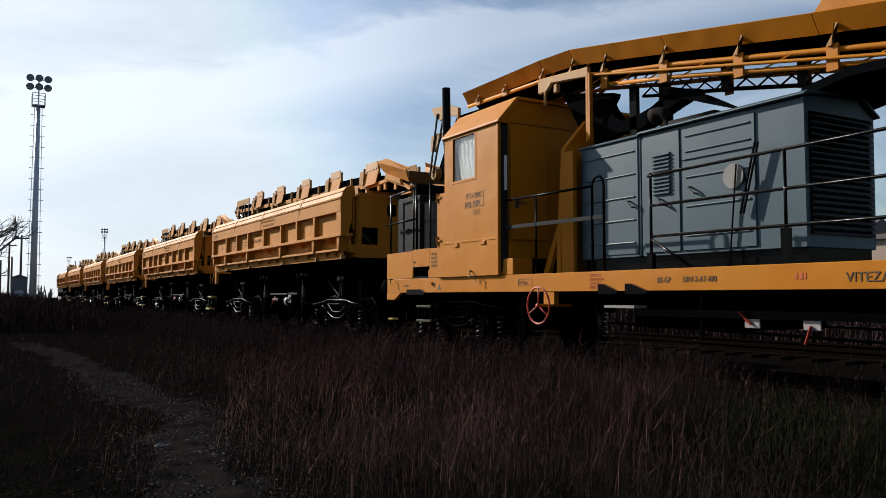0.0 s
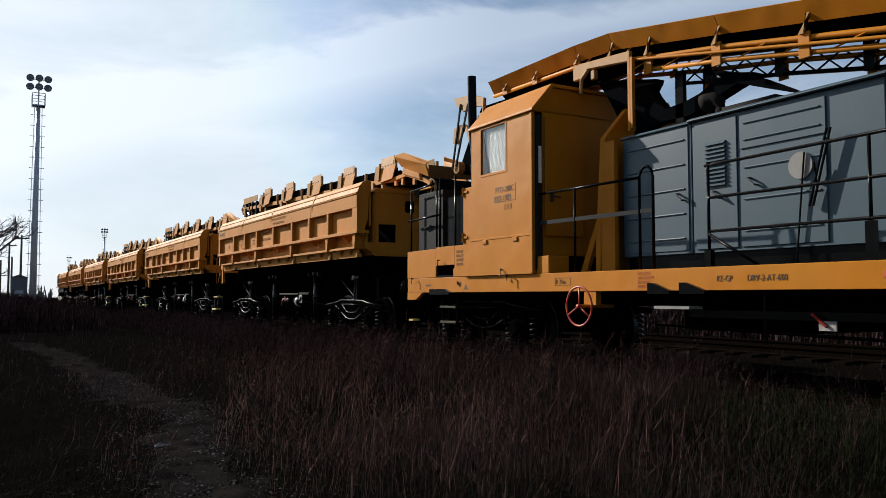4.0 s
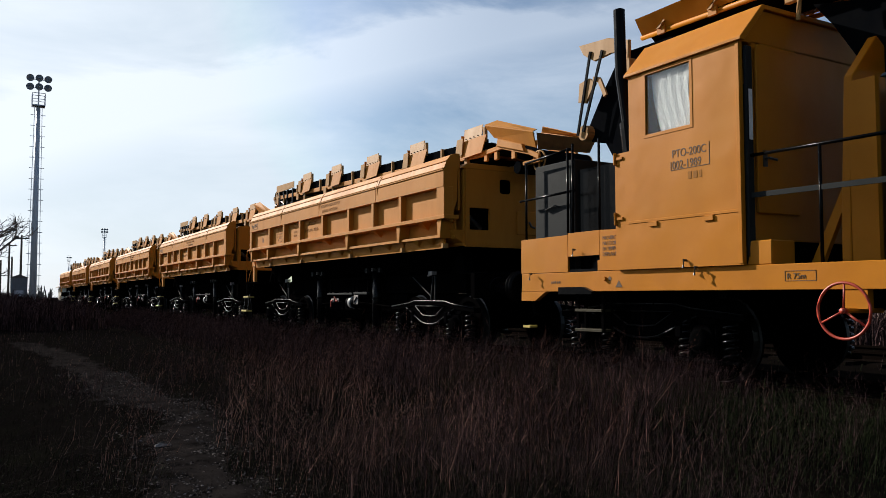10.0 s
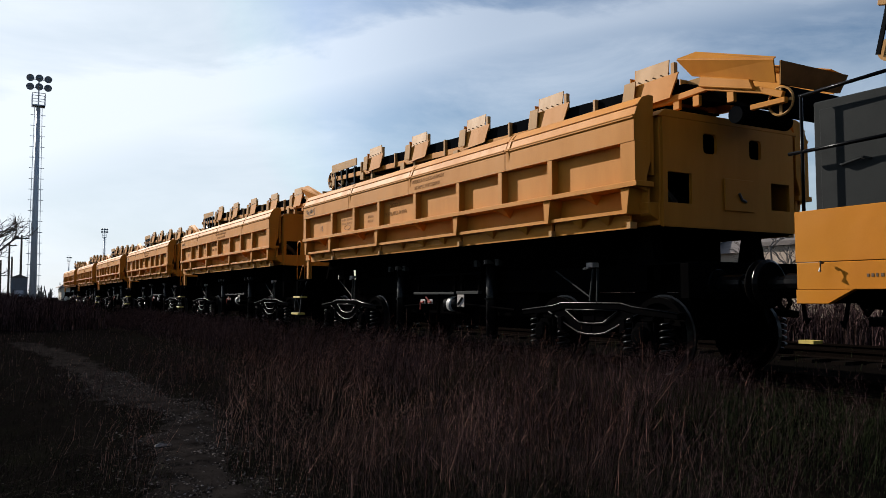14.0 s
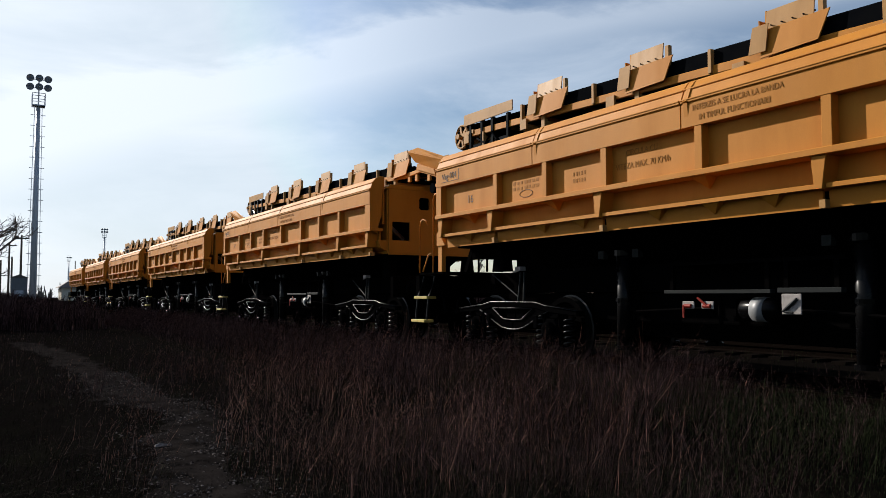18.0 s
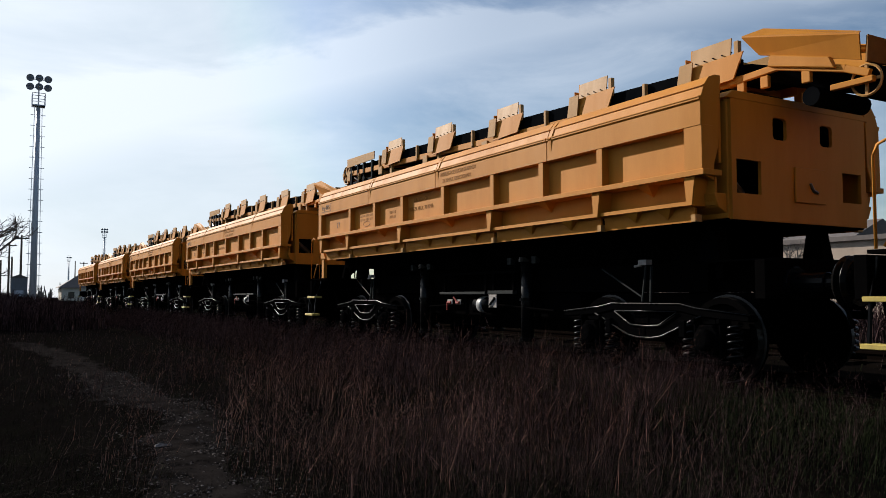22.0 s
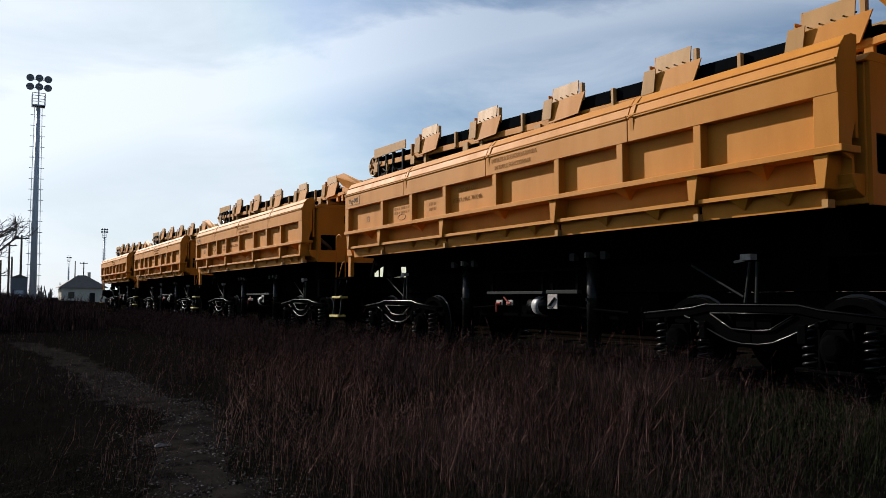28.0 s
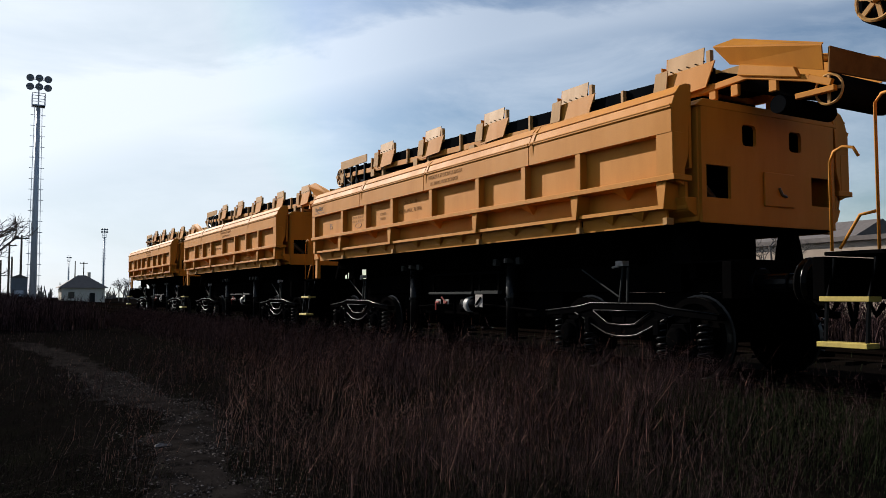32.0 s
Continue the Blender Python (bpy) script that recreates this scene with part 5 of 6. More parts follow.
    # long conveyor boom over the machine
    TOP = [(-3.40, 4.43), (-5.60, 4.43), (-6.30, 4.40), (-8.06, 4.10), (-10.09, 3.74), (-12.5, 3.35), (-15.0, 2.95)]
    UP = [(-3.38, 4.22), (-5.61, 4.17), (-6.83, 3.95), (-8.11, 3.75), (-10.09, 3.38), (-10.75, 3.26), (-15.0, 2.52)]

    def along(line, y):
        for (a, za), (b, zb) in zip(line, line[1:]):
            if b <= y <= a:
                return za + (zb - za) * (y - a) / (b - a)
        return line[-1][1] if y < line[-1][0] else line[0][1]
    boom_b = B()
    for s in (-1, 1):
        tube(boom_b, [(s * 0.55, y, z) for y, z in UP], 0.032, 8)
        tube(boom_b, [(s * 0.55, y, z - 0.155) for y, z in UP[2:]], 0.028, 8)
    boom = part("conveyor_boom", boom_b, ORANGE, root, "long yellow tube-framed conveyor boom", smooth=True)
    for (a, za), (b, zb) in zip(TOP, TOP[1:]):
        bm = B()
        for s in (-1, 1):
            v = [bm.verts.new((s * x, y, z + dz)) for (y, z) in ((a - 0.004, za), (b + 0.004, zb)) for x, dz in ((0.57, -0.20), (0.695, 0.0), (0.67, 0.012), (0.54, -0.19))]
            for f in ((0, 1, 2, 3), (7, 6, 5, 4), (0, 4, 5, 1), (1, 5, 6, 2), (2, 6, 7, 3), (3, 7, 4, 0)):
                bm.faces.new([v[i] for i in f])
        pieces("boom_cover", bm, ORANGE, boom, "sloping yellow boom cover sheet")
        bm = B()
        v = [bm.verts.new((x, y, z - 0.04 + dz)) for (y, z) in ((a, za), (b, zb)) for x, dz in ((-0.60, 0.0), (0.60, 0.0), (0.34, -0.20), (-0.34, -0.20))]
        for f in ((0, 1, 2, 3), (7, 6, 5, 4), (0, 4, 5, 1), (1, 5, 6, 2), (2, 6, 7, 3), (3, 7, 4, 0)):
            bm.faces.new([v[i] for i in f])
        part("boom_belt", bm, RUBBER, boom, "dark troughed belt under the cover")
    bm = B()
    prism(bm, [(-10.05, 3.70), (-10.30, 3.98), (-12.4, 3.72), (-12.4, 3.34)], -0.66, -0.60, "x")
    prism(bm, [(-10.05, 3.70), (-10.30, 3.98), (-12.4, 3.72), (-12.4, 3.34)], 0.60, 0.66, "x")
    pieces("boom_side_plate", bm, ORANGE, boom, "tall yellow side plate of the boom", 0.005)
    for y in (-3.75, -4.55, -5.54, -6.23, -6.92, -8.0, -9.12, -10.24, -11.4, -12.6):
        zt, zu = along(TOP, y), along(UP, y)
        for s in (-1, 1):
            bm = B()
            low = zu - (0.22 if y < -6.5 else 0.05)
            prism(bm, [(y + 0.065, low), (y - 0.065, low), (y - 0.065, zu + 0.05), (y + 0.065, zu + 0.05)], s * 0.57, s * 0.60, "x")
            bk = part("boom_bracket", bm, ORANGE, boom, "yellow boom bracket", 0.004)
            bm = B()
            prism(bm, [(y + 0.045, zu + 0.03), (y - 0.01, zu + 0.03), (y - 0.055, zt - 0.12), (y - 0.055, zt - 0.02), (y - 0.09, zt - 0.02), (y - 0.09, zt - 0.13), (y - 0.05, zt - 0.15)][:6], s * 0.60, s * 0.625, "x")
            part("bracket_arm", bm, PALE, bk, "leaning bracket arm", 0.003)
    # crossed lacing of the far side frame, coloured black for its shade, thin yellow ties on the near one
    bm = B()
    ys = [-6.5 - 0.33 * i for i in range(24)]
    for i, (a, b) in enumerate(zip(ys, ys[1:])):
        tube(bm, [(0.52, a, along(UP, a) - 0.155), (0.52, b, along(UP, b) + 0.08)], 0.013, 5)
        tube(bm, [(0.53, a, along(UP, a) + 0.08), (0.53, b, along(UP, b) - 0.155)], 0.011, 5)
    tube(bm, [(0.525, y, along(UP, y) - 0.16) for y in ys], 0.026, 6)
    for y in (-6.9, -8.0, -9.12, -10.24, -11.4):
        box(bm, 0.50, 0.54, y - 0.06, y + 0.06, along(UP, y) - 0.18, along(TOP, y) - 0.20)
    part("boom_lacing", bm, BLACK, boom, "crossed lacing of the boom, blackened for its shade")
    bm = B()
    tube(bm, [(-0.62, -5.72, 4.06), (-0.62, -6.7, 3.955), (-0.62, -8.69, 3.565), (-0.62, -10.79, 3.15), (-0.62, -13.0, 2.74)], 0.020, 8)
    part("boom_handline", bm, ORANGE, boom, "thin yellow tube along the boom", smooth=True)
    for i in range(12):
        y = -6.6 - i * 0.56
        bm = B()
        tube(bm, [(-0.57, y, along(UP, y) - 0.15), (-0.57, y - 0.38, along(UP, y - 0.38) - 0.01)], 0.010, 5)
        part("boom_tie", bm, ORANGE, boom)
    bm = B()
    for s in (-1, 1):
        for i in range(9):
            y = -3.5 - i * 0.36
            tube(bm, [(s * 0.55, y, along(UP, y)), (s * 0.55, y - 0.3, along(TOP, y - 0.3) - 0.1)], 0.012, 5)
    pieces("boom_stay", bm, ORANGE, boom)
    # pale cover box and post on the cab's far roof edge
    bm = B()
    prism(bm, [(-5.56, 3.93), (-5.55, 4.11), (-5.66, 4.15), (-6.69, 4.07), (-6.68, 3.93), (-6.25, 3.985), (-5.86, 4.03), (-5.76, 3.93)], -0.68, -0.62, "x")
    tube(bm, [(-0.66, -5.86, 4.03), (-0.66, -5.72, 3.93), (-0.66, -5.70, 3.72)], 0.03, 6)
    box(bm, -0.69, -0.62, -6.02, -5.94, 3.86, 3.99)
    part("pale_guard", bm, PALE, boom, "pale folded guard plate", 0.01)
    bm = B()
    for s in (-1, 1):
        box(bm, s * 0.64, s * 0.73, -6.74, -6.70, 3.02, 3.96)
        box(bm, s * 0.70, s * 0.73, -6.78, -6.745, 3.05, 3.96)
    pieces("boom_post", bm, ORANGE, root, "upright yellow boom post")
    def strip(line, t, x0, x1):
        up = line
        dn = [(y, z - t) for y, z in reversed(line)]
        return prism(B(), up + dn, x0, x1, "x")
    bm = B()
    prism(bm, [(-6.88, 3.29), (-7.29, 3.32), (-7.52, 3.37), (-7.71, 3.45), (-7.86, 3.49), (-7.99, 3.51), (-8.30, 3.44), (-8.22, 3.40), (-7.99, 3.34), (-7.82, 3.29), (-7.65, 3.24), (-7.50, 3.17), (-7.33, 3.13), (-6.84, 3.15)], -0.34, -0.14, "x")
    part("sagging_belt", bm, RUBBER, root, "loose sagging black conveyor belt")
    bm = B()
    prism(bm, [(-7.67, 3.62), (-8.18, 3.46), (-8.50, 3.30), (-8.86, 3.10), (-8.86, 3.07), (-8.40, 3.24), (-7.99, 3.40)], -0.36, -0.30, "x")
    part("belt_flap", bm, RUBBER, root, "torn dark rubber sheet hanging from the boom")
    bm = B()
    tube(bm, [(-0.52, -7.99, 2.93), (-0.52, -7.99, 3.06), (-0.52, -7.975, 3.13), (-0.52, -7.94, 3.175), (-0.52, -7.89, 3.19), (-0.52, -7.83, 3.185), (-0.52, -7.76, 3.17)], [0.062, 0.062, 0.068, 0.075, 0.085, 0.10, 0.115], 18)
    tube(bm, [(-0.52, -7.99, 2.93), (-0.52, -7.99, 2.97)], 0.10, 14)
    box(bm, -0.57, -0.45, -8.75, -8.04, 2.955, 3.06)
    part("exhaust_elbow", bm, SOOT, root, "flared dark exhaust elbow on the engine house roof", smooth=True)
    part("sagging_belt", strip([(-9.9, 3.04), (-10.4, 3.13), (-11.6, 3.10), (-12.5, 2.93)], 0.09, -0.6, 0.6), RUBBER, root, "loose sagging black conveyor belt")
    bm = B()
    prism(bm, [(-5.62, 3.98), (-6.78, 3.73), (-6.76, 3.68), (-6.69, 3.60), (-6.73, 3.53), (-6.78, 3.47), (-6.85, 3.38), (-6.93, 3.30), (-7.12, 3.31), (-7.12, 3.13), (-6.84, 3.15), (-6.30, 3.05), (-6.10, 3.28), (-5.84, 3.70)], -0.30, -0.16, "x")
    part("transfer_chute", bm, RUBBER, root, "black rubber transfer chute behind the cab")
    bm = B()
    prism(bm, [(-0.92, 1.21), (-0.91, 1.70), (-0.82, 2.98), (-0.42, 3.42), (0.0, 3.16), (0.42, 3.42), (0.82, 2.98), (0.91, 1.70), (0.92, 1.21)], -6.36, -6.27, "y")
    tw = part("boom_tower", bm, ORANGE, root, "peaked yellow steel tower carrying the boom", 0.008)
    for k in (-1, 1):
        bm = B()
        prism(bm, [(-5.92, 1.21), (-6.04, 1.21), (-6.268, 1.72), (-6.268, 1.92)], k * 0.86 - 0.03, k * 0.86 + 0.03, "x")
        part("tower_brace", bm, ORANGE, tw)
        bm = B()
        prism(bm, [(k * 0.90, -6.62), (k * 0.90, -6.365), (k * 0.84, -6.365), (k * 0.84, -6.62)], 1.21, 2.90, "z")
        part("tower_side", bm, ORANGE, tw)
    bm = B()
    box(bm, -0.34, -0.28, -7.26, -7.13, 2.95, 3.72)
    box(bm, 0.28, 0.34, -7.26, -7.13, 2.95, 3.72)
    pieces("belt_strut", bm, BLACK, root)
    # tail of the boom over the cabinet
    bm = B()
    for s in (-1, 1):
        prism(bm, [(-2.31, 4.39), (-2.90, 4.34), (-3.30, 4.20), (-3.30, 4.06), (-2.95, 4.12), (-2.62, 4.10), (-2.40, 4.24)], s * 0.66, s * 0.70, "x")
        prism(bm, [(-2.31, 3.86), (-2.52, 3.89), (-2.64, 3.80), (-2.44, 3.56), (-2.28, 3.60)], s * 0.66, s * 0.70, "x")
        bar(bm, [(s * 0.69, -2.60, 3.86), (s * 0.69, -2.72, 3.82), (s * 0.69, -2.84, 3.58)], 0.07, 0.03)
    tl = pieces("tail_plate", bm, PALE, boom, "pale sun-bleached tail plate", 0.005)[0]
    bm = B()
    for s in (-1, 1):
        bar(bm, [(s * 0.71, -2.56, 4.24), (s * 0.71, -2.28, 3.14)], 0.04, 0.02)
        bar(bm, [(s * 0.71, -2.80, 4.20), (s * 0.71, -2.40, 3.18)], 0.04, 0.02)
    pieces("tail_arm", bm, BLACK, tl)
    bm = B()
    tube(bm, [(-0.68, -2.36, 3.17), (0.68, -2.36, 3.17)], 0.105, 18)
    tdr = part("tail_roller", bm, PALE, boom, "pale tail roller")
    bm = B()
    prism(bm, [(-2.36, 3.29), (-2.62, 3.66), (-3.00, 4.12), (-3.9, 4.10), (-3.9, 2.8), (-3.40, 2.60), (-2.86, 2.72), (-2.66, 3.02), (-2.40, 3.05)], -0.56, 0.56, "x")
    part("tail_chute", bm, RUBBER, boom, "dark rubber tail chute")
    bm = B()
    box(bm, -0.75, -0.60, -3.36, -3.20, 3.70, 3.95)
    tube(bm, [(-0.7, -3.28, 3.9), (-0.7, -3.3, 4.2)], 0.03, 8)
    part("tail_motor", bm, PALE, boom, bevel=0.01)
    # under the frame
    for s in (-1, 1):
        bm = B()
        box(bm, s * 1.02, s * 1.10, -11.2, -8.0, 0.70, 0.78)
        tube(bm, [(s * 1.0, -8.9, 0.45), (s * 1.0, -8.9, 0.95)], 0.02, 6)
        tube(bm, [(s * 1.0, -7.4, 0.6), (s * 1.0, -11.2, 0.52)], 0.018, 6)
        rk = part("brake_rack", bm, BLACK, root)
        for y in (-9.66, -10.32):
            bm = B()
            box(bm, s * 1.12, s * 1.135, y - 0.09, y + 0.09, 0.61, 0.70)
            part("handle_plate", bm, DULLWHITE, rk, "white brake handle plate", 0.004)
            bm = B()
            tube(bm, [(s * 1.15, y, 0.65), (s * 1.15, y + (0.15 if y > -10 else 0.06), 0.77 if y > -10 else 0.48)], 0.014, 6)
            part("brake_lever", bm, LEVER, rk, "red brake lever")
    bm = B()
    for y in (-7.9, -8.9, -11.6):
        box(bm, -0.8, 0.8, y - 0.25, y + 0.25, 0.55, 0.9)
    tube(bm, [(-0.6, -12.4, 0.72), (-0.6, -11.9, 0.72)], 0.18, 16)
    pieces("under_gear", bm, MATTE, root, bevel=0.01)
    bm = B()
    box(bm, -1.33, -1.20, -1.98, -1.83, 0.50, 0.53)
    box(bm, 1.20, 1.33, -1.98, -1.83, 0.50, 0.53)
    part("step", bm, TREADY, root)
    for s in (-1, 1):
        bm = B()
        for z in (0.755, 0.515):
            box(bm, s * 1.16, s * 1.36, -3.47, -2.97, z - 0.02, z + 0.015)
        pieces("boarding_step", bm, STEELSTEP, root, "worn yellowish steel boarding step", 0.004)
        bm = B()
        for y in (-2.99, -3.45):
            box(bm, s * 1.30, s * 1.33, y - 0.02, y + 0.02, 0.50, 0.98)
            box(bm, s * 1.18, s * 1.21, y - 0.02, y + 0.02, 0.50, 0.98)
        pieces("step_hanger", bm, MATTE, root)
    bm = B()
    prism(bm, [(-3.73, 1.03), (-3.85, 1.03), (-3.79, 1.11)], X - 0.0025, X, "x")
    part("jacking_mark", bm, INK, root, "small black triangle mark")
    for y in (-3.555, -3.635):
        bm = B()
        tube(bm, [(X - 0.03 if y > -3.6 else X - 0.003, y, 1.133), (X + 0.01, y, 1.133)], 0.026, 12)
        part("socket", bm, ORANGE if y > -3.6 else INK, root, smooth=False)
    # hinges and the folded edge of the stepped rear wall
    for z in (2.52, 1.82):
        bm = B()
        tube(bm, [(-1.42, -3.80, z - 0.07), (-1.42, -3.80, z + 0.07)], 0.018, 8)
        box(bm, -1.425, -1.408, -3.92, -3.80, z - 0.015, z + 0.015)
        part("hinge", bm, ORANGE, root)
    # proud door leaf on the cab's front
    bm = B()
    prism(bm, [(-1.22, 1.74), (-1.22, 3.38), (-1.16, 3.43), (-0.62, 3.43), (-0.56, 3.38), (-0.56, 1.78), (-0.60, 1.74)], -5.62, -5.585, "y")
    lf = part("door_leaf", bm, ORANGE, root, "yellow steel cab door with rounded corners", 0.008)
    bm = B()
    tube(bm, [(-1.12, -5.625, 2.28), (-1.12, -5.67, 2.28), (-1.00, -5.67, 2.27)], 0.013, 6)
    box(bm, -1.15, -1.09, -5.63, -5.62, 2.20, 2.36)
    part("door_handle", bm, STEEL, lf)
    build_buffers(root, -1.86, 1, 0.72)
    build_bogie(root, -3.80)
    build_bogie(root, -13.4)
    return root


machine = build_machine()
tagged(machine, "yellow railway track machine with a blue-grey engine house and conveyor boom", "track machine")


# ---- far things beyond the field ----
def lamp_mast(x, y, h, heads, scale=1.0):
    root = tagged(new("floodlight_mast"), "tall grey steel floodlight mast with a climbing ladder", "floodlight mast", "floodlight masts of the yard")
    root.location = (x, y, 0)
    bm = B()
    tube(bm, [(0, 0, 0), (0, 0, h * 0.5), (0, 0, h)], [0.37 * scale, 0.30 * scale, 0.20 * scale], 14)
    pole = part("pole", bm, MASTPAINT, root, smooth=True)
    bm = B()
    for s in (-1, 1):
        tube(bm, [(s * 0.55, -0.2, 2.5), (s * 0.36, -0.2, h)], 0.03, 5)
        for i in range(int(h / 1.15)):
            z = 2.6 + i * 1.15
            if z < h - 0.5:
                tube(bm, [(s * 0.25, 0, z), (s * 0.72, -0.05, z)], 0.035, 5)
    part("ladder", bm, MASTPAINT, root)
    bm = B()
    box(bm, -0.65, 0.65, -0.65, 0.65, h - 0.05, h + 0.05)
    for a in (-0.62, 0.62):
        for b in (-0.62, 0.62):
            tube(bm, [(a, b, h), (a, b, h + 1.3)], 0.04, 5)
    for z in (h + 0.65, h + 1.3):
        tube(bm, [(-0.62, -0.62, z), (0.62, -0.62, z), (0.62, 0.62, z), (-0.62, 0.62, z)], 0.035, 5, closed=True)
    part("platform", bm, MASTPAINT, root)
    bm = B()
    for z in (h + 1.95, h + 2.90):
        tube(bm, [(-0.9, 0, z), (0.9, 0, z)], 0.05, 6)
        tube(bm, [(0, -1.0, z), (0, 1.0, z)], 0.05, 6)
    tube(bm, [(0, 0, h), (0, 0, h + 3.3)], 0.07, 8)
    part("lamp_rack", bm, MASTPAINT, root)
    for k in range(heads):
        row, i = divmod(k, 3)
        px, pz = (-0.86 + 0.86 * i, h + 2.05 + row * 0.95)
        bm = B()
        py = -0.35 if i == 1 else -0.15
        tube(bm, [(px, py + 0.30, pz + 0.10), (px, py + 0.05, pz + 0.02), (px, py - 0.25, pz - 0.08)], [0.18, 0.34, 0.39], 14)
        part("floodlight", bm, LAMPSHELL, root, "round floodlight lamp head")
    return root


lamp_mast(4.15, 95.0, 22.0, 6)
lamp_mast(36.6, 314.0, 23.0, 6)
lamp_mast(37.0, 465.0, 20.0, 3)


def wood_pole(x, y, h, arms=1, lean=0.0):
    root = tagged(new("utility_pole"), "weathered wooden utility pole with a crossarm", "utility pole", "utility poles by the field")
    root.location = (x, y, 0)
    bm = B()
    tube(bm, [(0, 0, 0), (lean, 0, h)], [0.16, 0.11], 8)
    part("pole", bm, WOODPOLE, root)
    for k in range(arms):
        bm = B()
        z = h - 0.4 - k * 0.8
        box(bm, -0.9 + lean, 0.9 + lean, -0.06, 0.06, z - 0.07, z + 0.07)
        part("crossarm", bm, WOODPOLE, root)
        for a in (-0.75, 0.75):
            bm = B()
            tube(bm, [(a + lean, 0, z + 0.06), (a + lean, 0, z + 0.28)], 0.05, 6)
            part("insulator", bm, WHITE, root)


wood_pole(2.45, 126.0, 9.0)
wood_pole(3.55, 114.0, 9.3)
wood_pole(1.6, 138.0, 7.0, 0)
wood_pole(2.9, 130.0, 7.2, 0)
wood_pole(20.5, 215.0, 10.0, 1)
wood_pole(18.3, 212.0, 10.0, 0)

# small equipment hut below the mast
bm = B()
box(bm, -0.75, 0.75, -0.5, 0.5, 0, 3.4)
hut = tagged(part("equipment_hut", bm, HUTGREY, None, bevel=0.03), "narrow grey equipment hut beside the mast", "hut")
hut.location = (2.75, 92.0, 0.0)
bm = B()
prism(bm, [(-0.85, 3.4), (0.85, 3.4), (0.0, 3.75)], -0.6, 0.6, "y")
part("hut_roof", bm, ROOFTILE, hut)
bm = B()
box(bm, -0.4, 0.4, -0.54, -0.5, 0.1, 2.1)
part("hut_door", bm, MASTPAINT, hut)


def cottage():
    root = tagged(new("cottage"), "small pale plastered house with a dark hipped roof", "house")
    root.location = (17.6, 188.0, 0)
    bm = B()
    pierced(bm, -4.2, 4.2, 0, 3.3, -4.0, -3.75, [(-2.9, -1.7, 1.0, 2.4), (1.2, 2.3, 0.05, 2.2)])
    box(bm, -4.2, 4.2, 3.75, 4.0, 0, 3.3)
    box(bm, -4.2, -3.95, -3.75, 3.75, 0, 3.3)
    box(bm, 3.95, 4.2, -3.75, 3.75, 0, 3.3)
    part("wall", bm, PLASTER, root)
    bm = B()
    v = [bm.verts.new(c) for c in ((-4.9, -4.7, 3.25), (4.9, -4.7, 3.25), (4.9, 4.7, 3.25), (-4.9, 4.7, 3.25), (-0.8, 0, 6.0), (0.8, 0, 6.0))]
    for f in ((0, 1, 5, 4), (1, 2, 5), (2, 3, 4, 5), (3, 0, 4), (3, 2, 1, 0)):
        bm.faces.new([v[i] for i in f])
    part("roof", bm, ROOFTILE, root)
    bm = B()
    box(bm, -2.9, -1.7, -3.85, -3.8, 1.0, 2.4)
    part("window", bm, DARKGLASS, root)
    bm = B()
    box(bm, 1.2, 2.3, -3.86, -3.8, 0.05, 2.2)
    part("door", bm, GREYBOX, root)
    bm = B()
    box(bm, 1.2, 1.8, 0.5, 1.1, 5.2, 6.7)
    part("chimney", bm, PLASTER, root)


cottage()


def bare_tree(x, y, h, seed, spread=0.55, z=0.0):
    """A leafless tree: tapered trunk and limbs, then a crown of fine twigs."""
    rng = random.Random(seed)
    root = tagged(new("bare_tree"), "leafless grey-brown tree with fine twigs", "tree", "bare trees")
    root.location = (x, y, z)
    limbs, twigs = B(), B()

    def grow(p, d, length, r, depth):
        q = p + d * length
        mid = (p + q) / 2 + Vector((rng.uniform(-1, 1), rng.uniform(-1, 1), 0)) * length * 0.06
        tube(limbs if depth < 3 else twigs, [p, mid, q], [r, r * 0.85, r * 0.68], 6 if depth < 3 else 4)
        if depth >= 6 or length < h * 0.03:
            return
        for _ in range(3 if depth < 4 else 2):
            nd = (d + Vector((rng.gauss(0, spread), rng.gauss(0, spread), rng.gauss(0.12, spread * 0.6)))).normalized()
            grow(p + d * length * rng.uniform(0.55, 1.0), nd, length * rng.uniform(0.58, 0.80), r * 0.6, depth + 1)
    grow(Vector((0, 0, 0)), Vector((0.03, 0, 1)), h * 0.30, h * 0.022, 0)
    part("trunk", limbs, BARK, root)
    part("crown", twigs, BARK, root)


bare_tree(-1.0, 44.0, 8.5, 3, 0.6)
bare_tree(9.5, 210.0, 6.0, 8, 0.6)
bare_tree(28.5, 205.0, 9.5, 9, 0.6)
bare_tree(30.5, 228.0, 8.0, 10, 0.6)
bare_tree(6.5, 230.0, 7.0, 12, 0.6)
bare_tree(33.0, 40.0, 7.5, 14, 0.6)
bare_tree(39.0, 62.0, 8.0, 15, 0.6)
bare_tree(29.0, 22.0, 6.5, 16, 0.6)


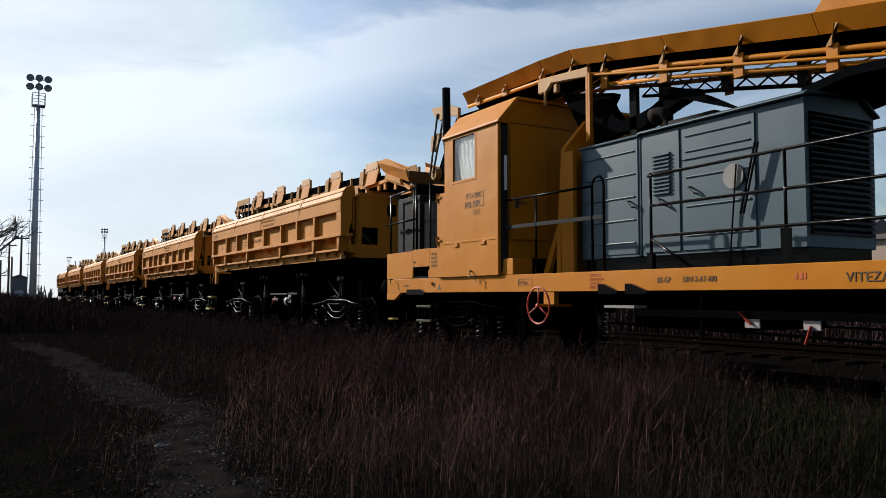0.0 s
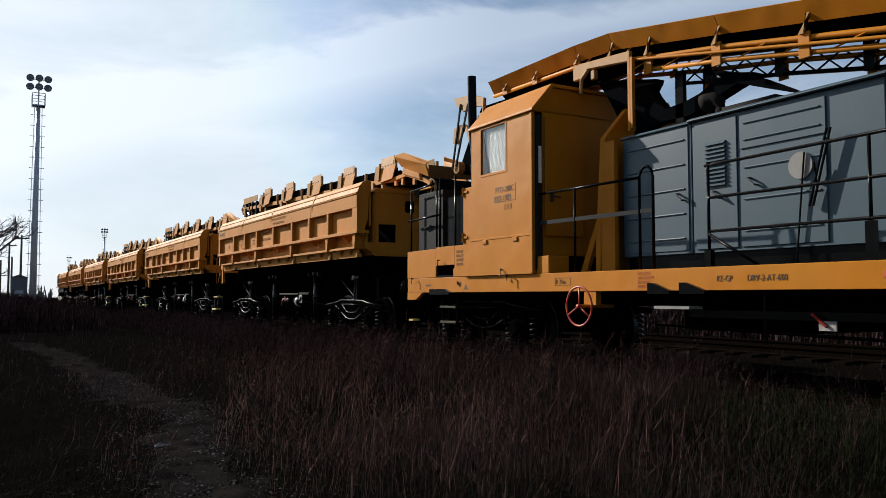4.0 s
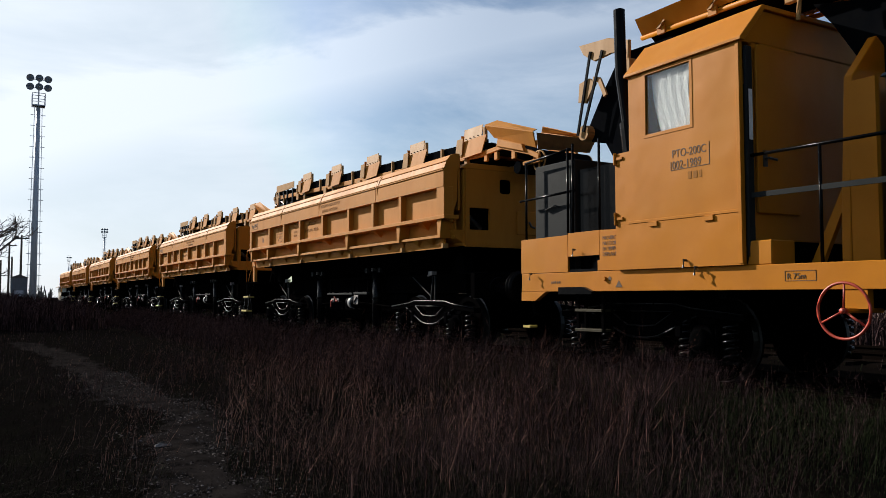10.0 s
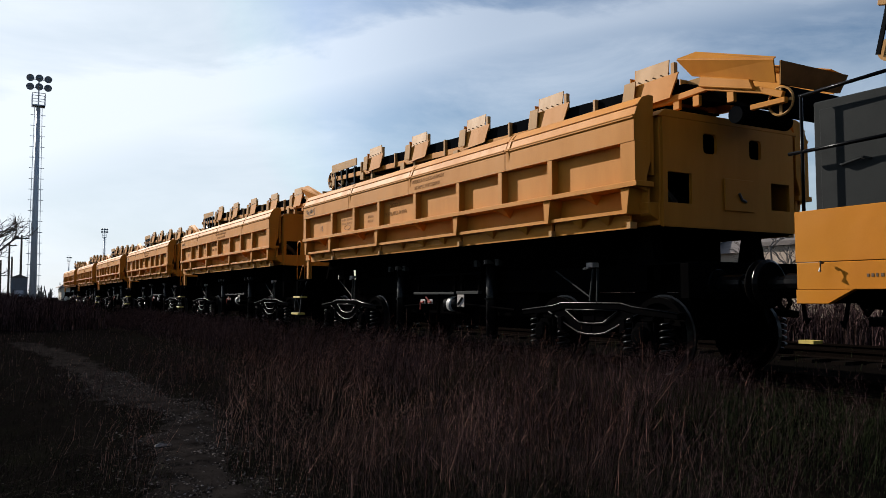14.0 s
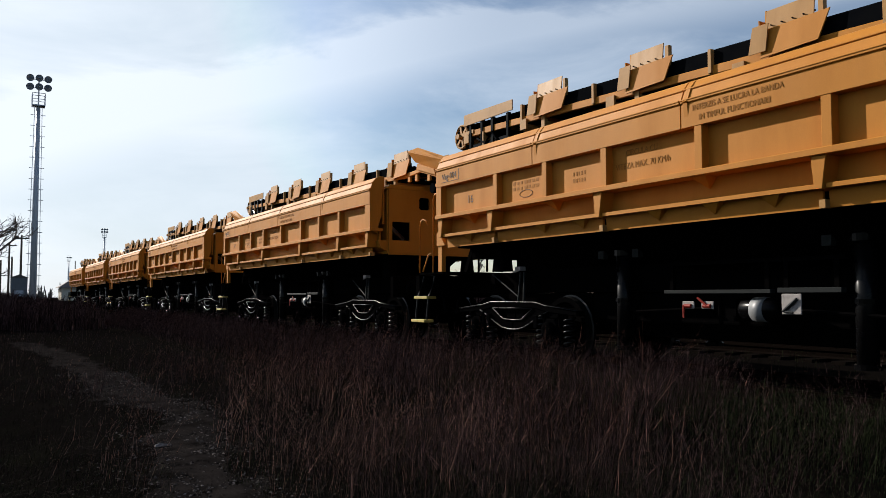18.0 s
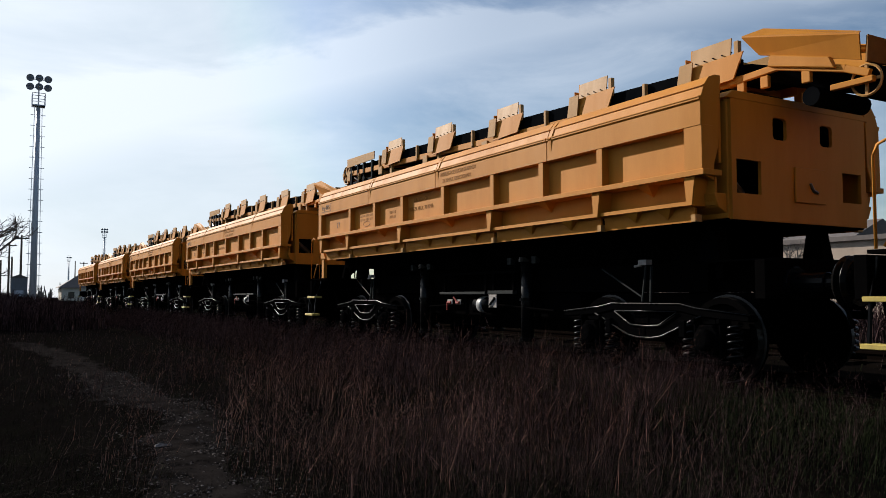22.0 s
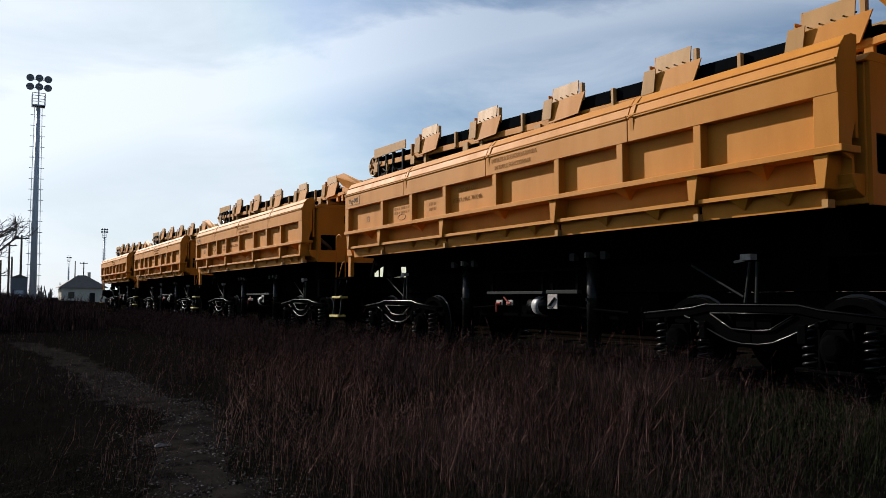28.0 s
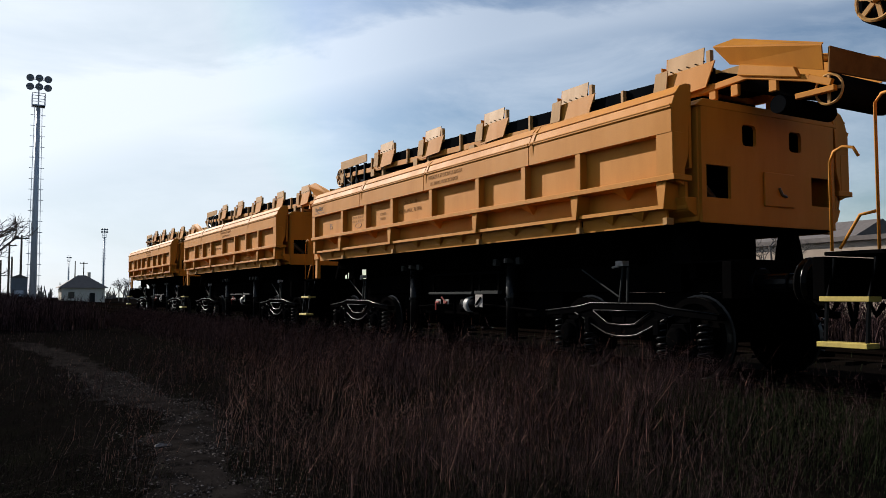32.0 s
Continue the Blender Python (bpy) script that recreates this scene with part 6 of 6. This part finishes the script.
def depot(x, y, w, d, h, mat, seed, flat=True):
    root = tagged(new("depot_building"), "low plastered railway depot building with a flat roof" if flat else "long low shed with a pitched roof", "building", "depot buildings")
    root.location = (x, y, 0)
    n = max(2, int(d / 3.2))
    holes = [(-d / 2 + d * (i + 0.25) / n, -d / 2 + d * (i + 0.75) / n, 1.2, min(2.8, h - 0.6)) for i in range(n)]
    bm = B()
    pierced(bm, -d / 2, d / 2, 0, h, -w / 2, -w / 2 + 0.3, holes, axis="x")
    box(bm, w / 2 - 0.3, w / 2, -d / 2, d / 2, 0, h)
    box(bm, -w / 2 + 0.3, w / 2 - 0.3, -d / 2, -d / 2 + 0.3, 0, h)
    box(bm, -w / 2 + 0.3, w / 2 - 0.3, d / 2 - 0.3, d / 2, 0, h)
    part("wall", bm, mat, root)
    bm = B()
    if flat:
        box(bm, -w / 2 - 0.3, w / 2 + 0.3, -d / 2 - 0.3, d / 2 + 0.3, h, h + 0.3)
    else:
        prism(bm, [(-w / 2 - 0.4, h), (w / 2 + 0.4, h), (0, h + w * 0.22)], -d / 2 - 0.3, d / 2 + 0.3, "y")
    part("roof", bm, ROOFTILE, root)
    for a, b, c, e in holes:
        bm = B()
        box(bm, -w / 2 + 0.12, -w / 2 + 0.16, a, b, c, e)
        wd = part("window", bm, DARKGLASS, root)
        bm = B()
        box(bm, -w / 2 + 0.07, -w / 2 + 0.12, (a + b) / 2 - 0.04, (a + b) / 2 + 0.04, c, e)
        box(bm, -w / 2 - 0.05, -w / 2 + 0.12, a - 0.05, b + 0.05, c - 0.08, c)
        part("window_frame", bm, YARDWALL, wd)


depot(60, 66, 10, 24, 7.0, YARDWALL, 5)
depot(52, 30, 10, 16, 5.0, YARDWALL, 1)
depot(66, 52, 12, 24, 5.5, YARDWALL, 2, False)
depot(60, 8, 12, 18, 5.8, YARDWALL, 3)
depot(70, -22, 14, 26, 5.0, YARDWALL, 4, False)

# far wood along the horizon
rng = random.Random(5)
bm = B()
for i in range(700):
    a = rng.uniform(-20, 100)
    r_ = rng.uniform(380, 620)
    px, py = r_ * math.sin(radians(a)), r_ * math.cos(radians(a))
    if abs(px - XC) < 8:
        continue
    hh = rng.uniform(3, 8)
    for k in range(5):
        o = Vector((rng.gauss(0, 1.6), rng.gauss(0, 1.6), 0))
        tube(bm, [(px + o.x * 0.3, py + o.y * 0.3, 0), (px + o.x, py + o.y, hh * rng.uniform(0.5, 1.0))], [0.5, 0.15], 3)
tagged(part("far_wood", bm, BARK), "thin bare scrub along the horizon", "scrub", "", "stuff")


# ---- weeds ----
def stems(name, mat, count, spots, hmin, hmax, width, label, branches=3, lean=0.22, seed=1, category="weeds"):
    """Dry stalks with side twigs, each a narrow three-sided blade; spots(rng) gives a place or None."""
    r = random.Random(seed)
    verts, faces = [], []

    def blade(p, q, w):
        i = len(verts)
        d = (q - p)
        s = Vector((-d.y, d.x, 0.001))
        s = s.normalized() * w if s.length > 1e-5 else Vector((w, 0, 0))
        t = Vector((s.y, -s.x, 0)) * 0.9
        verts.extend([p + s, p - s * 0.5 + t, p - s * 0.5 - t, q])
        faces.extend([(i, i + 1, i + 3), (i + 1, i + 2, i + 3), (i + 2, i, i + 3)])
    made = 0
    while made < count:
        made += 1
        s = spots(r)
        if s is None:
            continue
        x, y, k = s
        h = r.uniform(hmin, hmax) * k
        z = ground_height(x, y) - 0.02
        a = r.uniform(0, 6.283)
        # neighbours lean much the same way, each a little its own
        a = 3.1 * noise.noise((x * 0.8, y * 0.8, 6.1)) + r.gauss(0, 0.9)
        ln = abs(r.gauss(0.08, lean)) * h
        p = Vector((x, y, z))
        out = Vector((math.cos(a), math.sin(a), 0))
        line = [p, p + out * ln * 0.18 + Vector((0, 0, h * 0.38)), p + out * ln * 0.5 + Vector((0, 0, h * 0.72)), p + out * ln + Vector((0, 0, h * (0.98 - 0.25 * min(ln / h, 1))))]
        w = width * (0.45 + 0.07 * y)
        for i in range(3):
            blade(line[i], line[i + 1] + (line[i + 1] - line[i]) * (0.08 if i < 2 else 0), w * (1, 0.82, 0.62)[i])
        for _ in range(branches):
            f = r.uniform(0.9, 2.9)
            i = int(f)
            b0 = line[i].lerp(line[i + 1], f - i)
            a2 = r.uniform(0, 6.283)
            bl = h * r.uniform(0.08, 0.30)
            rise = r.uniform(0.35, 1.0)
            side = Vector((math.cos(a2), math.sin(a2), 0)) * bl * (1.15 - 0.6 * rise)
            blade(b0, b0 + side + Vector((0, 0, bl * rise)), w * 0.5)
    me = bpy.data.meshes.new(name)
    me.from_pydata(verts, [], faces)
    me.materials.append(mat)
    return tagged(new(name, me), label, category, "", "stuff")


def patchy(x, y, s=0.35, o=0.0):
    return noise.noise((x * s + o, y * s - o, 4.2 + o)) + 0.5 * noise.noise((x * s * 3, y * s * 3, 1.7 + o))


def on_path(x, y):
    return abs(x - path_centre(y)) < 0.30 + 0.35 * noise.noise((x, y * 0.8, 3))


def field_spot(near, far, right, thick=0.0, o=0.0, low=-5, high=66):
    """Places over the field, thinning out with distance."""
    def spot(r):
        d = 1 / r.uniform(1 / far, 1 / near)
        a = radians(r.uniform(low, high))
        x, y = d * math.sin(a), d * math.cos(a)
        if x > right or (on_path(x, y) and y < 28):
            return None
        k = patchy(x, y, 0.35, o)
        bare = (0.62 * smooth01((2.9 - x) / 1.4) * smooth01((15 - y) / 5) + 0.18 * smooth01((9 - y) / 4)) if thick > -0.2 else 0.0
        if k < thick + bare + r.uniform(-0.16, 0.16):
            return None
        if r.random() > smooth01((y - 3.6) / 5.0) + 0.25 or (x > 3.6 and y < 8.2 and r.random() < 0.55 * smooth01((x - 3.2) / 2.4) * smooth01((9.4 - y) / 4.0)):
            return None
        tall = 0.85 if x < 4.4 else 1.0 if y > 7 else 0.7
        return x, y, (0.75 + 0.4 * max(-0.5, min(1, k))) * tall
    return spot


def right_grass(r):
    x, y = r.uniform(2.9, 6.4), r.uniform(2.6, 8.5)
    return (x, y, 0.6 + 0.9 * max(0, patchy(x, y, 0.6, 8.0))) if patchy(x, y, 0.5, 6.0) > r.uniform(-0.5, 0.3) else None


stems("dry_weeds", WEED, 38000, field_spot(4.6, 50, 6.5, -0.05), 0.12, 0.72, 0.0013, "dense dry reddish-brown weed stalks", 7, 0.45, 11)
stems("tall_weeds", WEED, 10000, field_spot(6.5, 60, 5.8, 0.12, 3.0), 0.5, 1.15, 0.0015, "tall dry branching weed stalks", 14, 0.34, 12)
stems("bleached_stalks", TWIG, 3600, field_spot(4.6, 30, 6.3, -0.12, 2.0), 0.25, 0.95, 0.0014, "sun-bleached thin weed stalks", 6, 0.55, 18)
stems("straw_grass", STRAW, 4200, field_spot(4.6, 34, 6.6, -0.1, 7.0), 0.10, 0.8, 0.0013, "pale bent straw stalks", 1, 0.9, 13)
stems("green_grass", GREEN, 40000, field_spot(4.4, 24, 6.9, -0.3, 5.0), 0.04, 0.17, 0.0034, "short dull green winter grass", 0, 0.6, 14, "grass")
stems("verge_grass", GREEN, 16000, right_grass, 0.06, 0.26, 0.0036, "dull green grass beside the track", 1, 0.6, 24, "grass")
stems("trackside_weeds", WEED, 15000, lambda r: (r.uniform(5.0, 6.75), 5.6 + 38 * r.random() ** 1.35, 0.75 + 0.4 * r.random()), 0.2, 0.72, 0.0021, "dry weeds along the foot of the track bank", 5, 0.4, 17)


def bank_spot(r):
    x, y = r.uniform(5.3, 6.8), 2.2 + 7.5 * r.random()
    return (x, y, 0.6 + 0.5 * r.random()) if patchy(x, y, 0.6, 3.0) > r.uniform(-0.9, 0.2) else None


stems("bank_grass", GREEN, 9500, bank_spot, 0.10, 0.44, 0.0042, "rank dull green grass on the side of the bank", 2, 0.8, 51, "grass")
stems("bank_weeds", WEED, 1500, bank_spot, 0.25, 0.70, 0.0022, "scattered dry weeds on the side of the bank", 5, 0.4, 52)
stems("verge_weeds", WEED, 1700, lambda r: (r.uniform(3.4, 5.6), r.uniform(3.4, 8.2), 0.5 + 0.6 * r.random()), 0.15, 0.60, 0.0022, "thin dry weeds in the green verge", 8, 0.8, 53)


def red_spot(r):
    x, y = r.gauss(4.3, 1.1), 5.0 + 11 * r.random() ** 1.3
    return (x, y, 0.7 + 0.5 * r.random()) if 2.2 < x < 6.0 and patchy(x, y, 0.5, 9.0) > r.uniform(-0.45, 0.15) else None


def near_spot(r):
    x, y = r.uniform(1.6, 6.1), 4.2 + 8.0 * r.random()
    return (x, y, 0.7 + 0.6 * r.random()) if not on_path(x, y) and patchy(x, y, 0.7, 2.5) > r.uniform(-0.5, 0.3) else None


stems("lone_stalks", TWIG, 900, near_spot, 0.4, 0.85, 0.0019, "long thin pale stalks leaning over the weeds", 6, 0.6, 41)
stems("red_stalks", REDSTEM, 1700, red_spot, 0.35, 0.95, 0.0020, "thin reddish-brown branching stalks", 7, 0.35, 31)
stems("yard_brush", WEED, 15000, lambda r: (r.gauss(20.5, 1.2), r.uniform(-10, 90), 0.7 + 0.5 * r.random()), 0.8, 1.75, 0.016, "rough brown brush beyond the second track", 6, 0.25, 27)


def far_spot(r):
    y = 40 + 110 * r.random() ** 1.5
    x = r.uniform(-25, 5.0)
    return x, y, 0.8 + 0.6 * r.random()


stems("far_weeds", WEED, 26000, far_spot, 0.7, 1.3, 0.006, "distant brown scrub and weeds", 4, 0.2, 15)
stems("yard_weeds", GREEN, 9000, lambda r: (r.uniform(9.8, 24), r.uniform(-2, 60), 0.7 + 0.5 * r.random()), 0.05, 0.35, 0.006, "low weeds between the tracks", 2, 0.4, 16)


def litter():
    """Fallen twigs and dead grass lying criss-cross over the soil."""
    r = random.Random(77)
    verts, faces = [], []
    for i in range(42000):
        d = 1 / r.uniform(1 / 26, 1 / 4.4)
        an = radians(r.uniform(-4, 62))
        x, y = d * math.sin(an), d * math.cos(an)
        if x > 6.6 or (abs(x - path_centre(y)) < 0.25 and r.random() < 0.8):
            continue
        a, n = r.uniform(0, 6.283), r.uniform(0.04, 0.22)
        p = Vector((x, y, ground_height(x, y) + 0.01 + 0.10 * r.random() ** 2))
        q = p + Vector((math.cos(a) * n, math.sin(a) * n, r.gauss(0.02, 0.04)))
        w = Vector((-math.sin(a), math.cos(a), 0.4)) * 0.0009 * (0.6 + 0.09 * y)
        b = len(verts)
        verts.extend([p + w, p - w, q])
        faces.append((b, b + 1, b + 2))
    me = bpy.data.meshes.new("plant_litter")
    me.from_pydata(verts, [], faces)
    me.materials.append(LITTER)
    tagged(new("plant_litter", me), "dead twigs and grass lying over the soil", "plant litter", "", "stuff")


litter()


def pebbles():
    r = random.Random(21)
    verts, faces = [], []
    for i in range(11000):
        y = 4.5 + 13 * r.random() ** 1.4
        x = path_centre(y) + r.gauss(0, 0.34) if i % 16 else r.uniform(-1.5, 4.5)
        s = 0.004 + 0.017 * r.random() ** 3
        z = ground_height(x, y) + 0.012
        b = len(verts)
        pts = [(1, 0, 0), (-1, 0, 0), (0, 1, 0), (0, -1, 0), (0, 0, 0.7)]
        a = r.uniform(0, 3.14)
        for px, py, pz in pts:
            k = r.uniform(0.6, 1.2) * s
            verts.append((x + (px * math.cos(a) - py * math.sin(a)) * k, y + (px * math.sin(a) + py * math.cos(a)) * k, z + pz * k))
        faces.extend([(b, b + 2, b + 4), (b + 2, b + 1, b + 4), (b + 1, b + 3, b + 4), (b + 3, b, b + 4)])
    me = bpy.data.meshes.new("pebbles")
    me.from_pydata(verts, [], faces)
    me.materials.append(PEBBLE)
    tagged(new("pebbles", me), "loose grey pebbles on the path", "gravel", "", "stuff")


pebbles()
bm = B()
tube(bm, [(0, 0, 0), (0, 0, 0.018), (0.005, 0.004, 0.036)], [0.075, 0.07, 0.045], 7)
stone = tagged(part("stone", bm, DULLWHITE, bevel=0.006), "flat pale stone lying on the footpath", "stone")
stone.matrix_world = pose(1.60, 8.64, ground_height(1.60, 8.64) + 0.008, 0, 0, 30) @ Matrix.Diagonal((1.1, 0.6, 1, 1))


# ---- what moves ----
def rolled(t):
    for (a, sa), (b, sb) in zip(ROLLED, ROLLED[1:]):
        if a <= t <= b:
            return sa + (sb - sa) * (t - a) / (b - a)
    return ROLLED[-1][1]


def motions():
    for i, w in enumerate(WAGONS):
        walk(w, [(t, pose(XC, Y0 + PITCH * i - s, RAIL)) for t, s in ROLLED])
    walk(machine, [(t, pose(XC, Y0 - s, RAIL)) for t, s in ROLLED])
    # every wheelset turns with the way rolled, in rows of less than a quarter turn
    steps, last = [0.0], 0.0
    for k in range(1, 321):
        t = k * 0.1
        if rolled(t) - rolled(last) > 0.50 or k == 320:
            steps.append(t)
            last = t
    for thing in (*WAGONS, machine):
        for o in thing.children_recursive:
            if o.name.startswith("wheelset"):
                y, z = o.location.y, o.location.z
                walk(o, [(t, pose(0, y, z, math.degrees(rolled(t) / WHEEL_R))) for t in steps])


motions()
